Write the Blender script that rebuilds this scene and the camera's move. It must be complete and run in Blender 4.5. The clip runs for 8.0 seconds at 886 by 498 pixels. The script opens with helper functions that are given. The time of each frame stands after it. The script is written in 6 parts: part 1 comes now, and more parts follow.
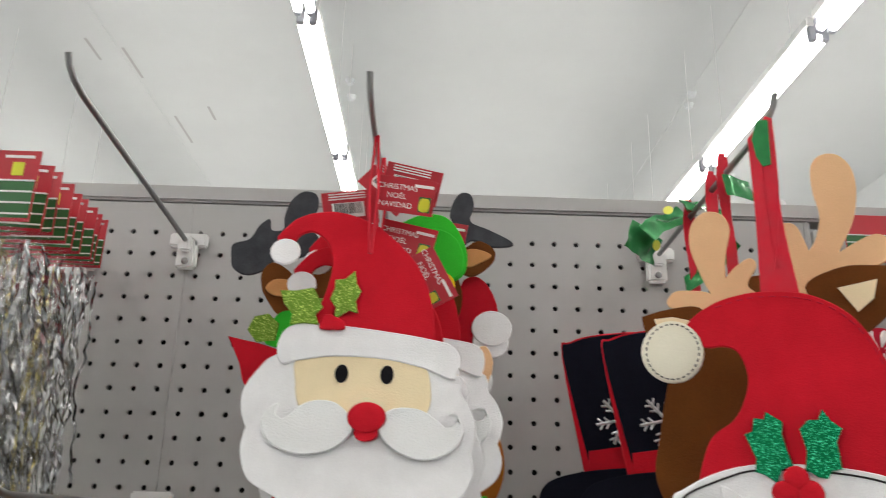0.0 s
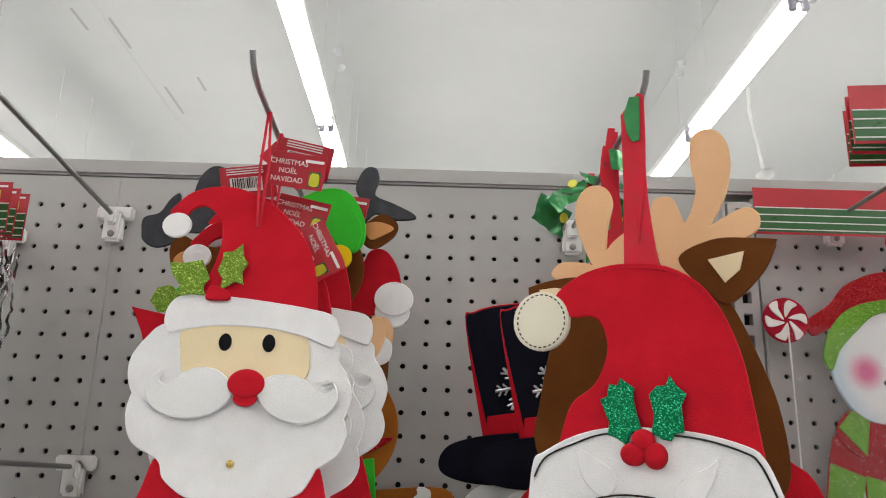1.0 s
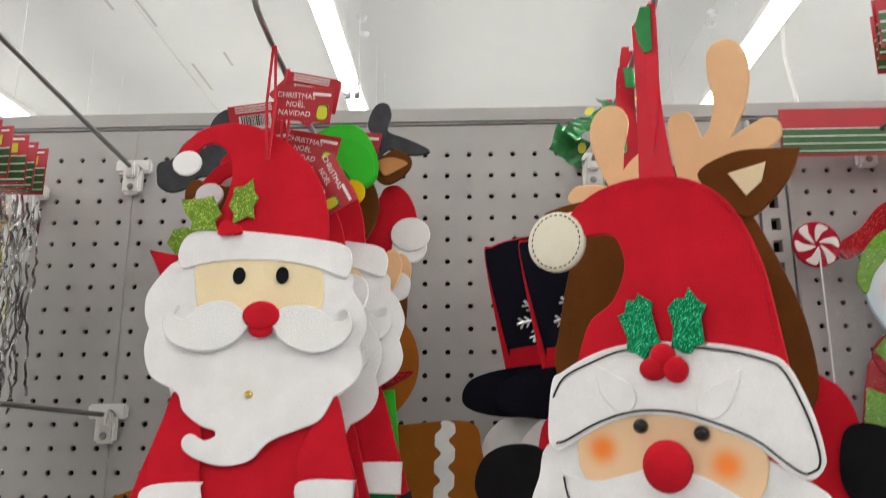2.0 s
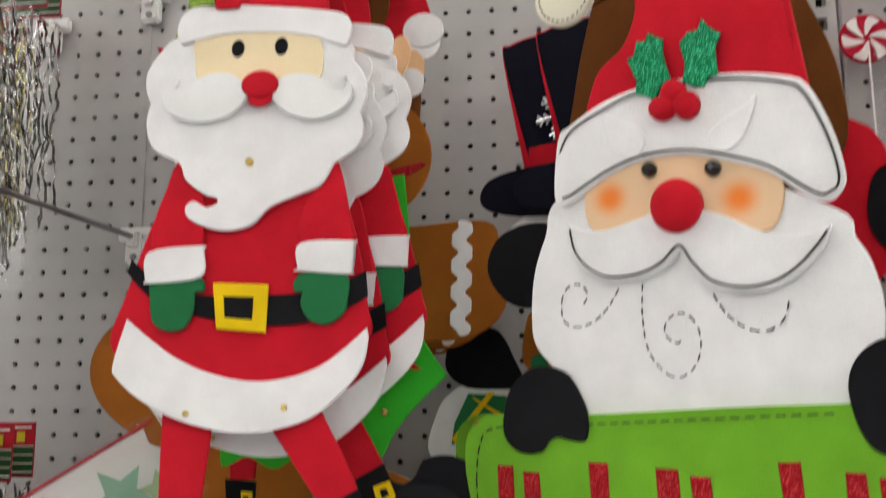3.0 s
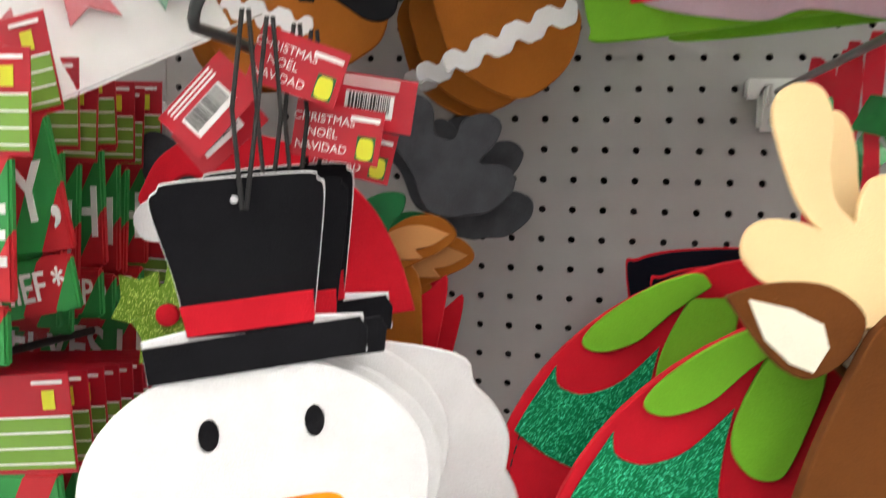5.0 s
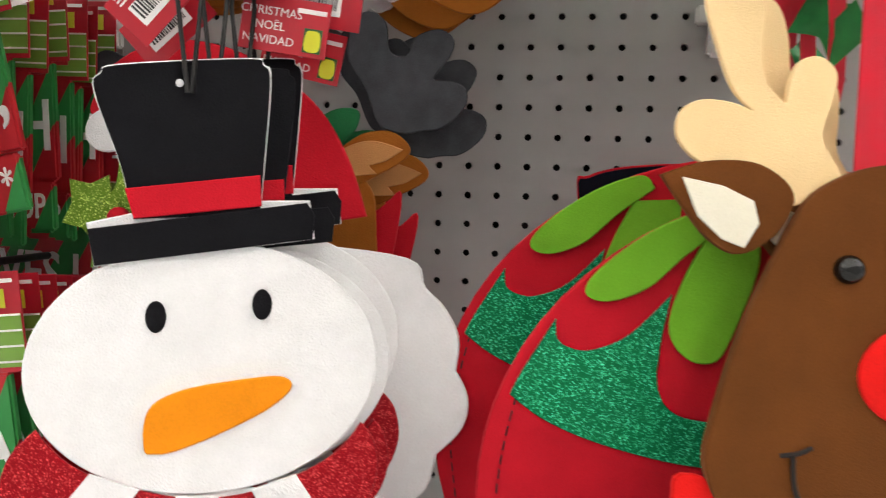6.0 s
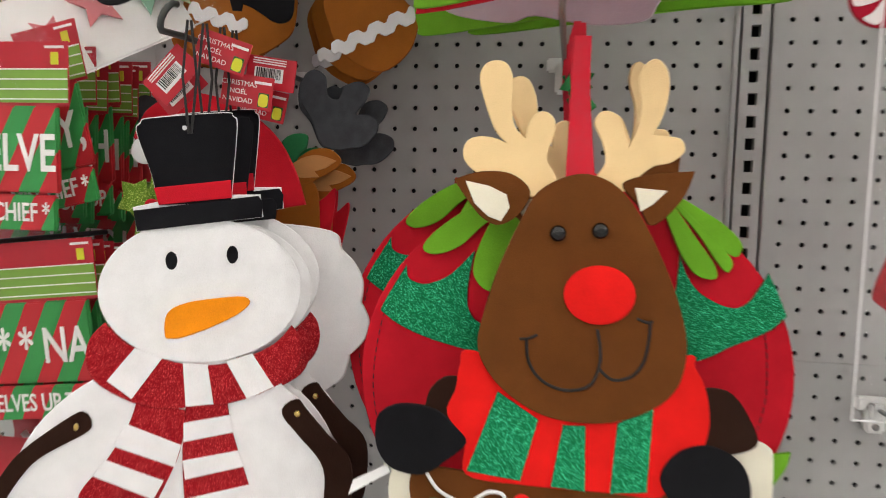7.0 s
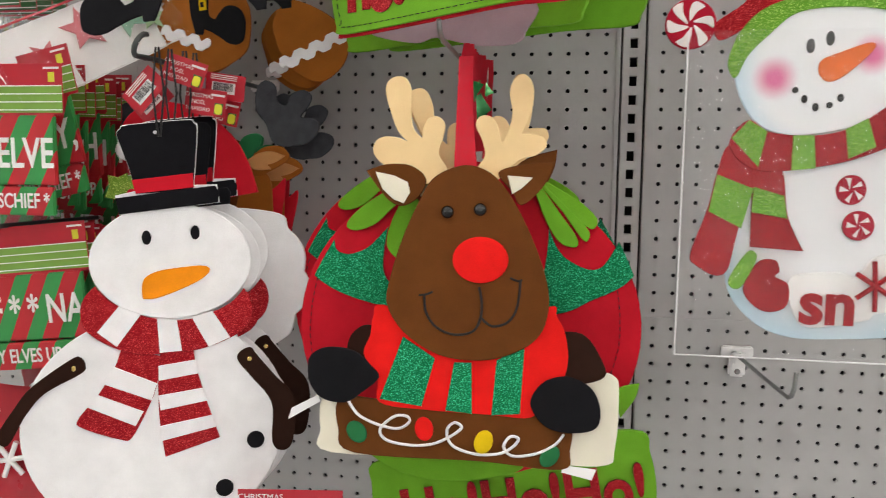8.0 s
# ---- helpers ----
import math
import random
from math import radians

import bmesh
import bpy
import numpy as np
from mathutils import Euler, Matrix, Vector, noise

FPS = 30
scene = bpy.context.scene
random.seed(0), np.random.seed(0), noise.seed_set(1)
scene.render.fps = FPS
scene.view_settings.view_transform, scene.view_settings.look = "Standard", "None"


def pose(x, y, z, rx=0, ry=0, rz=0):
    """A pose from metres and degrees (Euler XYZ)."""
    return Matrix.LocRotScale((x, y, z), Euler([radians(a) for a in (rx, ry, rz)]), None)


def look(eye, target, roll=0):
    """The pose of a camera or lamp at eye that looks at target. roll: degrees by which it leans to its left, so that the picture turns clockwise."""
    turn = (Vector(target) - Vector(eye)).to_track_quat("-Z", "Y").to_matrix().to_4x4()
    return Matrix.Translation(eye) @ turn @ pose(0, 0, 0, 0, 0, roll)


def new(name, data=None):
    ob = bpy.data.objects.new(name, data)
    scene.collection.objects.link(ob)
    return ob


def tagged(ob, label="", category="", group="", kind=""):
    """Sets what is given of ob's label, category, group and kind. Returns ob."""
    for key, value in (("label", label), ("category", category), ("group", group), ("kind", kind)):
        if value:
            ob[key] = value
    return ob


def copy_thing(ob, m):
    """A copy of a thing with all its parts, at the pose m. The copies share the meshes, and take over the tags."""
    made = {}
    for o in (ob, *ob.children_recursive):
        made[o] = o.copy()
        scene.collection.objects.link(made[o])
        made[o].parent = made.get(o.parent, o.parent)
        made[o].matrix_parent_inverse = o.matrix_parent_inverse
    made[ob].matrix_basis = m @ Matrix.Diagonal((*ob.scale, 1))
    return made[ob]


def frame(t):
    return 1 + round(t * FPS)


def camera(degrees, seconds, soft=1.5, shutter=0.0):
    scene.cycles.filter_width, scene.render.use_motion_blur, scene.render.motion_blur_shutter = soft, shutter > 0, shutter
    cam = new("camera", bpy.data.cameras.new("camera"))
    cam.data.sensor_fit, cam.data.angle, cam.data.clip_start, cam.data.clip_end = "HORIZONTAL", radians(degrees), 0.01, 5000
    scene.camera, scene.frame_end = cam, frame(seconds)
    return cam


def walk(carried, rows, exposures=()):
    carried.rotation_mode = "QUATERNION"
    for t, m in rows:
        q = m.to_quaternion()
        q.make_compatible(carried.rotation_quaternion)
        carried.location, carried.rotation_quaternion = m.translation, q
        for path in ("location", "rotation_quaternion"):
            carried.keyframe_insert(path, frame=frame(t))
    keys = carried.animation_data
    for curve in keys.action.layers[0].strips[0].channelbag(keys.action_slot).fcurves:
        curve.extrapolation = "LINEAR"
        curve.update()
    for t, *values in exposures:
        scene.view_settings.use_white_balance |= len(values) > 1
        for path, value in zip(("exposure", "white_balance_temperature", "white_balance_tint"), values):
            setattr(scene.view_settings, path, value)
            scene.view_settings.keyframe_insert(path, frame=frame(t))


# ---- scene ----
cam = camera(59.1, 8.0, soft=1.0, shutter=0.4)
PATH = [
    (0, (-0.003, -0.031, 1.715), (0.024, 1.872, 2.329), 1.5),
    (0.5, (0.061, -0.039, 1.712), (0.085, 1.875, 2.289), 2.2),
    (1, (0.094, -0.055, 1.713), (0.113, 1.87, 2.254), 1.5),
    (1.2, (0.103, -0.057, 1.715), (0.111, 1.87, 2.251), 1.0),
    (2.3, (0.12, -0.025, 1.651), (-0.004, 1.925, 2.075), -0.4),
    (2.5, (0.13, -0.018, 1.626), (-0.036, 1.936, 2.02), -0.5),
    (3, (0.153, 0.011, 1.565), (-0.082, 1.975, 1.857), -0.4),
    (3.5, (0.152, 0.06, 1.48), (-0.126, 2.037, 1.612), -0.8),
    (4, (0.135, 0.102, 1.419), (-0.167, 2.079, 1.391), -0.8),
    (4.5, (0.117, 0.126, 1.368), (-0.183, 2.101, 1.271), 0.4),
    (5, (0.078, 0.15, 1.305), (-0.221, 2.121, 1.149), 1.3),
    (5.2, (0.067, 0.159, 1.286), (-0.225, 2.13, 1.107), 1.4),
    (6.3, (0.132, 0.11, 1.252), (-0.095, 2.088, 1.063), 1.3),
    (6.5, (0.165, 0.045, 1.254), (-0.087, 2.019, 1.056), 1.3),
    (7, (0.257, -0.13, 1.265), (-0.068, 1.833, 1.063), 1.2),
    (7.5, (0.337, -0.261, 1.261), (-0.025, 1.694, 1.041), 1.3),
    (8, (0.379, -0.295, 1.272), (0.051, 1.664, 1.039), 0.5),
]
walk(cam, [(t, look(eye, target, roll)) for t, eye, target, roll in PATH],
     [(0, -0.12, 6700, 11), (1, -0.12, 6750, 12), (2.5, 0.06, 6850, 12), (3.5, 0.14, 6850, 14), (4.2, 0.56, 6900, 15), (5, 0.80, 6900, 13), (6.5, 0.44, 7000, 14), (8, 0.32, 6900, 14)])

# ---- sky outside, seen through nothing: the store is closed and lit by its tubes ----
world = bpy.data.worlds.new("world")
scene.world = world
world.use_nodes = True
world.node_tree.nodes["Background"].inputs[0].default_value = (0.8, 0.9, 1.0, 1)
world.node_tree.nodes["Background"].inputs[1].default_value = 0.05

TUBE_POWER = 15.5
WALL = 0.822          # front of the pegboard
PITCH = 0.0254        # hole spacing
TOP = 2.0             # height of the top row of holes
HOLE_X = -0.371       # x of the first counted column


# ---- materials ----
def nodes_of(name):
    m = bpy.data.materials.new(name)
    m.use_nodes = True
    nt = m.node_tree
    return m, nt, nt.nodes["Principled BSDF"]


def coords(nt, scale=1.0, stretch=(1, 1, 1)):
    tc = nt.nodes.new("ShaderNodeTexCoord")
    mp = nt.nodes.new("ShaderNodeMapping")
    mp.inputs["Scale"].default_value = [scale * v for v in stretch]
    nt.links.new(tc.outputs["Object"], mp.inputs["Vector"])
    return mp.outputs["Vector"]


def noise_of(nt, vec, scale, detail=3.0, rough=0.6):
    n = nt.nodes.new("ShaderNodeTexNoise")
    n.inputs["Scale"].default_value, n.inputs["Detail"].default_value, n.inputs["Roughness"].default_value = scale, detail, rough
    nt.links.new(vec, n.inputs["Vector"])
    return n.outputs["Fac"]


def ramp(nt, fac, stops):
    r = nt.nodes.new("ShaderNodeValToRGB")
    e = r.color_ramp.elements
    while len(e) < len(stops):
        e.new(0.5)
    for k, (p, c) in enumerate(stops):
        e[k].position, e[k].color = p, (*c, 1) if len(c) == 3 else c
    nt.links.new(fac, r.inputs["Fac"])
    return r.outputs["Color"]


def bump_of(nt, bs, height, strength, distance):
    b = nt.nodes.new("ShaderNodeBump")
    b.inputs["Strength"].default_value, b.inputs["Distance"].default_value = strength, distance
    nt.links.new(height, b.inputs["Height"])
    nt.links.new(b.outputs["Normal"], bs.inputs["Normal"])


def shade(c, k):
    return tuple(min(1.0, v * k) for v in c)


def felt(name, c, contrast=0.14, fuzz=0.5, patch=22.0):
    """Pressed felt: matt, fibrous, a little uneven in colour."""
    m, nt, bs = nodes_of(name)
    v = coords(nt)
    n1, n2 = noise_of(nt, v, patch, 4), noise_of(nt, v, 900, 2)
    mx = nt.nodes.new("ShaderNodeMath")
    mx.operation = "MULTIPLY_ADD"
    nt.links.new(n2, mx.inputs[0])
    mx.inputs[1].default_value = 0.5
    nt.links.new(n1, mx.inputs[2])
    nt.links.new(ramp(nt, mx.outputs[0], [(0.45, shade(c, 1 - contrast)), (1.05, shade(c, 1 + contrast))]), bs.inputs["Base Color"])
    bs.inputs["Roughness"].default_value = 0.95
    bright = max(c)
    bs.inputs["Specular IOR Level"].default_value = 0.15 if bright > 0.1 else 0.05
    bs.inputs["Sheen Weight"].default_value = 0.10 if min(c) > 0.4 else 0.02
    bs.inputs["Sheen Roughness"].default_value = 0.6
    bump_of(nt, bs, n2, fuzz, 0.0008)
    return m


def glitter(name, c, c_glint, rough=0.28):
    """Glitter sheet: tiny flakes, own tilt and shade each; brightest ones are painted sparkle."""
    m, nt, bs = nodes_of(name)
    v = coords(nt)
    vo = nt.nodes.new("ShaderNodeTexVoronoi")
    vo.inputs["Scale"].default_value = 1500
    nt.links.new(v, vo.inputs["Vector"])
    sep = nt.nodes.new("ShaderNodeSeparateColor")
    nt.links.new(vo.outputs["Color"], sep.inputs[0])
    nt.links.new(ramp(nt, sep.outputs[0], [(0.0, shade(c, 0.75)), (0.75, c), (0.93, c_glint), (1.0, shade(c_glint, 1.8))]), bs.inputs["Base Color"])
    bs.inputs["Roughness"].default_value = rough
    bs.inputs["Specular IOR Level"].default_value = 0.08
    bump_of(nt, bs, sep.outputs[1], 0.3, 0.0006)
    return m


def coated(name, c, rough=0.35, metal=0.0, contrast=0.06, scale=18.0, bump=0.05, grain=600):
    m, nt, bs = nodes_of(name)
    v = coords(nt)
    n1, n2 = noise_of(nt, v, scale, 5), noise_of(nt, v, grain, 2)
    nt.links.new(ramp(nt, n1, [(0.3, shade(c, 1 - contrast)), (0.7, shade(c, 1 + contrast))]), bs.inputs["Base Color"])
    nt.links.new(ramp(nt, n1, [(0.3, (rough * 0.8,) * 3), (0.75, (rough * 1.25,) * 3)]), bs.inputs["Roughness"])
    bs.inputs["Metallic"].default_value = metal
    bump_of(nt, bs, n2, bump, 0.0005)
    return m


def film(name, tint=(1, 1, 1), clear=0.86, rough=0.12, wrinkle=0.6, scale=38.0):
    """Thin clear plastic film with creases."""
    m, nt, bs = nodes_of(name)
    out = nt.nodes["Material Output"]
    tr = nt.nodes.new("ShaderNodeBsdfTransparent")
    tr.inputs[0].default_value = (*tint, 1)
    mix = nt.nodes.new("ShaderNodeMixShader")
    mix.inputs[0].default_value = clear
    bs.inputs["Base Color"].default_value = (0.85, 0.85, 0.86, 1)
    bs.inputs["Roughness"].default_value = rough
    bs.inputs["Specular IOR Level"].default_value = 0.9
    bs.inputs["Metallic"].default_value = 1.0
    v = coords(nt, 1.0, (1, 1, 0.35))
    bump_of(nt, bs, noise_of(nt, v, scale, 5, 0.7), wrinkle, 0.01)
    nt.links.new(bs.outputs[0], mix.inputs[1])
    nt.links.new(tr.outputs[0], mix.inputs[2])
    nt.links.new(mix.outputs[0], out.inputs["Surface"])
    return m


def lit(name, c, power):
    m, nt, bs = nodes_of(name)
    bs.inputs["Base Color"].default_value = (0.9, 0.9, 0.9, 1)
    bs.inputs["Emission Color"].default_value = (*c, 1)
    bs.inputs["Emission Strength"].default_value = power
    return m


M = {
    "red": felt("felt red", (0.55, 0.010, 0.022)),
    "white": felt("felt white", (0.84, 0.84, 0.85), 0.075, 0.6, 30.0),
    "cream": felt("felt cream", (0.86, 0.72, 0.47), 0.05),
    "tan": felt("felt tan", (0.80, 0.50, 0.28), 0.05),
    "brown": felt("felt brown", (0.135, 0.042, 0.008), 0.18),
    "ginger": felt("felt ginger", (0.34, 0.108, 0.014), 0.14),
    "black": felt("felt black", (0.011, 0.011, 0.013), 0.2),
    "navy": felt("felt navy black", (0.008, 0.009, 0.016), 0.2),
    "green": felt("felt dark green", (0.015, 0.16, 0.055)),
    "lime": felt("felt lime", (0.155, 0.42, 0.026)),
    "bright": felt("felt bright green", (0.03, 0.46, 0.03)),
    "grey": felt("felt charcoal", (0.055, 0.058, 0.066), 0.3, 0.5, 60),
    "orange": felt("felt orange", (0.90, 0.28, 0.01)),
    "yellow": felt("felt yellow", (0.80, 0.55, 0.01)),
    "panel": coated("enamelled pegboard", (0.42, 0.415, 0.41), 0.45, 0, 0.035, 5.0, 0.03),
    "steel": coated("zinc wire", (0.30, 0.30, 0.30), 0.35, 0.85, 0.1, 60.0, 0.05),
    "nylon": coated("white nylon", (0.78, 0.78, 0.77), 0.4, 0, 0.04),
    "socket grey": coated("grey socket", (0.35, 0.36, 0.40), 0.4),
    # near-black stands in for the shade behind the pegboard holes
    "dark": coated("near-black hole shade", (0.02, 0.02, 0.02), 0.8),
    "ceiling": coated("painted ceiling", (0.62, 0.635, 0.63), 0.7, 0, 0.05, 0.9, 0.02, 60),
    "store wall": coated("painted store wall", (0.70, 0.72, 0.73), 0.7, 0, 0.05, 1.5),
    "floor": coated("vinyl floor", (0.48, 0.49, 0.50), 0.3, 0, 0.06, 2.0),
    "tube": lit("fluorescent tube", (1.0, 0.985, 0.955), TUBE_POWER),
}


def blush_felt():
    """Skin-coloured felt with two airbrushed orange cheeks."""
    m, nt, bs = nodes_of("felt skin with orange cheeks")
    tc = nt.nodes.new("ShaderNodeTexCoord")
    col = None
    for x, z in CHEEKS:
        d = nt.nodes.new("ShaderNodeVectorMath")
        d.operation = "DISTANCE"
        mp = nt.nodes.new("ShaderNodeMapping")
        mp.inputs["Scale"].default_value = (1, 0, 1)
        nt.links.new(tc.outputs["Object"], mp.inputs["Vector"])
        nt.links.new(mp.outputs["Vector"], d.inputs[0])
        d.inputs[1].default_value = (x, 0, z)
        r = nt.nodes.new("ShaderNodeMapRange")
        r.interpolation_type = "SMOOTHSTEP"
        r.inputs[1].default_value, r.inputs[2].default_value, r.inputs[3].default_value, r.inputs[4].default_value = 0.002, 0.016, 1.0, 0.0
        nt.links.new(d.outputs["Value"], r.inputs[0])
        mx = nt.nodes.new("ShaderNodeMix")
        mx.data_type = "RGBA"
        nt.links.new(r.outputs[0], mx.inputs[0])
        if col:
            nt.links.new(col, mx.inputs[6])
        else:
            mx.inputs[6].default_value = (0.84, 0.58, 0.36, 1)
        mx.inputs[7].default_value = (0.90, 0.24, 0.03, 1)
        col = mx.outputs[2]
    nt.links.new(col, bs.inputs["Base Color"])
    bs.inputs["Roughness"].default_value = 0.95
    bump_of(nt, bs, noise_of(nt, coords(nt), 900, 2), 0.4, 0.0008)
    return m


def airbrushed(name, base, centre, rim, rim_colour, spots, spot_colour):
    """Smooth foam with soft sprayed spots and a pale rim colour away from its centre."""
    m, nt, bs = nodes_of(name)
    tc = nt.nodes.new("ShaderNodeTexCoord")
    mp = nt.nodes.new("ShaderNodeMapping")
    mp.inputs["Scale"].default_value = (1, 0, 1)
    nt.links.new(tc.outputs["Object"], mp.inputs["Vector"])
    col = None
    for (x, z), near, far, c, inside in [(centre, *rim, rim_colour, False)] + [(p, 0.15 * r, r, spot_colour, True) for p, r in spots]:
        d = nt.nodes.new("ShaderNodeVectorMath")
        d.operation = "DISTANCE"
        nt.links.new(mp.outputs["Vector"], d.inputs[0])
        d.inputs[1].default_value = (x, 0, z)
        r = nt.nodes.new("ShaderNodeMapRange")
        r.interpolation_type = "SMOOTHSTEP"
        r.inputs[1].default_value, r.inputs[2].default_value = near, far
        r.inputs[3].default_value, r.inputs[4].default_value = (1.0, 0.0) if inside else (0.0, 1.0)
        nt.links.new(d.outputs["Value"], r.inputs[0])
        mx = nt.nodes.new("ShaderNodeMix")
        mx.data_type = "RGBA"
        nt.links.new(r.outputs[0], mx.inputs[0])
        if col:
            nt.links.new(col, mx.inputs[6])
        else:
            mx.inputs[6].default_value = (*base, 1)
        mx.inputs[7].default_value = (*c, 1)
        col = mx.outputs[2]
    nt.links.new(col, bs.inputs["Base Color"])
    bs.inputs["Roughness"].default_value = 0.7
    bump_of(nt, bs, noise_of(nt, coords(nt), 500, 2), 0.15, 0.0005)
    return m


CHEEKS = [(-0.027, -0.017), (0.055, -0.027)]
M["blush"] = blush_felt()
M["foam face"] = airbrushed("white foam with pink cheeks", (0.84, 0.86, 0.88), (0.046, 0.165), (0.062, 0.100), (0.48, 0.68, 0.80), [((-0.006, 0.154), 0.026), ((0.084, 0.176), 0.024)], (0.74, 0.16, 0.34))
M["foam body"] = airbrushed("white foam with a pale blue rim", (0.84, 0.86, 0.88), (0.070, 0.010), (0.085, 0.135), (0.50, 0.68, 0.78), [], (0.5, 0.6, 0.7))
M.update({
    "plush": felt("soft white felt", (0.84, 0.85, 0.85), 0.04, 0.9),
    "gold glitter": glitter("lime gold glitter", (0.16, 0.30, 0.03), (0.45, 0.62, 0.14)),
    "green glitter": glitter("green glitter", (0.0, 0.19, 0.07), (0.05, 0.70, 0.34)),
    "red glitter": glitter("red glitter", (0.34, 0.008, 0.015), (0.62, 0.06, 0.06)),
    "bright red": felt("felt bright red", (0.80, 0.012, 0.010)),
    "antler": felt("felt antler", (0.88, 0.64, 0.34), 0.05),
    "cream white": felt("felt ivory", (0.80, 0.76, 0.62), 0.05),
    "brown dark": felt("felt dark brown", (0.028, 0.012, 0.008), 0.2),
    "brass": coated("brass stud", (0.75, 0.55, 0.18), 0.25, 1.0),
    "bead": coated("black glass bead", (0.008, 0.008, 0.008), 0.08),
    "card black": felt("black card", (0.009, 0.009, 0.011), 0.25, 0.2),
    "dark thread": coated("dark thread", (0.02, 0.016, 0.016), 0.9),
    "ribbon": coated("red ribbon", (0.60, 0.006, 0.025), 0.75, 0, 0.08, 90, 0.3, 1200),
    "foil green": coated("green foil", (0.02, 0.22, 0.06), 0.18, 0.3, 0.2, 60, 0.5, 90),
    "paper": coated("white paper", (0.87, 0.87, 0.86), 0.6),
    "card red": coated("red printed card", (0.46, 0.012, 0.025), 0.32, 0, 0.05),
    "card green": coated("green printed card", (0.18, 0.36, 0.05), 0.32, 0, 0.05),
    "card dark green": coated("dark green printed card", (0.02, 0.12, 0.03), 0.32, 0, 0.05),
    "print white": coated("white print", (0.82, 0.82, 0.80), 0.4),
    "print black": coated("black print", (0.02, 0.02, 0.02), 0.5),
    "print yellow": coated("yellow print", (0.62, 0.62, 0.03), 0.4),
    "clear film": film("clear film", clear=0.94, rough=0.05, wrinkle=1.0, scale=46.0),
    "silver": coated("silver tinsel", (0.36, 0.36, 0.365), 0.20, 1.0, 0.4, 200),
    "gold": coated("gold tinsel", (0.46, 0.39, 0.15), 0.25, 1.0, 0.3, 200),
    "candy": felt("candy red glitter felt", (0.42, 0.01, 0.03)),
    "swirl white": felt("swirl white", (0.82, 0.78, 0.76), 0.04),
    "lime glitter": glitter("lime glitter", (0.13, 0.36, 0.03), (0.40, 0.66, 0.16)),
    "carrot": felt("carrot foam", (0.78, 0.17, 0.04), 0.2),
    "coated wire": coated("dark plastic-coated wire", (0.035, 0.04, 0.04), 0.4),
    "tan ear": felt("felt tan ear", (0.58, 0.27, 0.10), 0.08),
    "acrylic": coated("clear acrylic gems", (0.75, 0.77, 0.80), 0.08, 0.7, 0.1, 300, 0.8, 300),
    # star colours paled to carry the haze of the film over them
    "pale red": felt("red star with film haze in its colour", (0.66, 0.20, 0.22), 0.1),
    "pale green": felt("green star with film haze in its colour", (0.28, 0.52, 0.38), 0.1),
    "pale lime": felt("lime star with film haze in its colour", (0.42, 0.62, 0.36), 0.1),
    # mauve is white felt with the shade mixed into its colour
    "mauve": felt("white felt with shade in its colour", (0.52, 0.40, 0.45), 0.1),
    "seam": coated("welded seam", (0.8, 0.8, 0.8), 0.3),
    "hair black": coated("black cord", (0.012, 0.012, 0.012), 0.7),
})


def striped():
    """Printed diagonal stripes in red and green, about 2 cm wide."""
    m, nt, bs = nodes_of("red and green diagonal print")
    w = nt.nodes.new("ShaderNodeTexWave")
    w.wave_type, w.bands_direction, w.wave_profile = "BANDS", "X", "SIN"
    mp = nt.nodes.new("ShaderNodeMapping")
    tc = nt.nodes.new("ShaderNodeTexCoord")
    mp.inputs["Rotation"].default_value = (0, radians(-28), 0)
    nt.links.new(tc.outputs["Object"], mp.inputs["Vector"])
    nt.links.new(mp.outputs["Vector"], w.inputs["Vector"])
    w.inputs["Scale"].default_value = 8.0
    r = ramp(nt, w.outputs["Fac"], [(0.0, (0.50, 0.012, 0.02)), (0.48, (0.50, 0.012, 0.02)), (0.52, (0.02, 0.27, 0.06)), (1.0, (0.02, 0.27, 0.06))])
    nt.links.new(r, bs.inputs["Base Color"])
    bs.inputs["Roughness"].default_value = 0.6
    bump_of(nt, bs, noise_of(nt, coords(nt), 700, 2), 0.15, 0.0005)
    return m


M["stripes"] = striped()


# ---- mesh helpers ----
def link(name, bm, mat, parent=None, label=""):
    me = bpy.data.meshes.new(name)
    bm.to_mesh(me)
    bm.free()
    for m in (mat if isinstance(mat, (list, tuple)) else [mat]):
        me.materials.append(m)
    ob = new(name, me)
    if parent:
        ob.parent = parent
    if label:
        ob["label"] = label
    return ob


def part(name, bm, mat, parent, label=""):
    return link(name, bm, M[mat] if isinstance(mat, str) else mat, parent, label)


def box(x0, y0, z0, x1, y1, z1, bevel=0.0, bm=None):
    bm = bm or bmesh.new()
    g = bmesh.ops.create_cube(bm, size=1.0, matrix=Matrix.LocRotScale(((x0 + x1) / 2, (y0 + y1) / 2, (z0 + z1) / 2), None, (x1 - x0, y1 - y0, z1 - z0)))
    if bevel:
        es = list({e for v in g["verts"] for e in v.link_edges})
        bmesh.ops.bevel(bm, geom=es, offset=bevel, segments=2, affect="EDGES")
    return bm


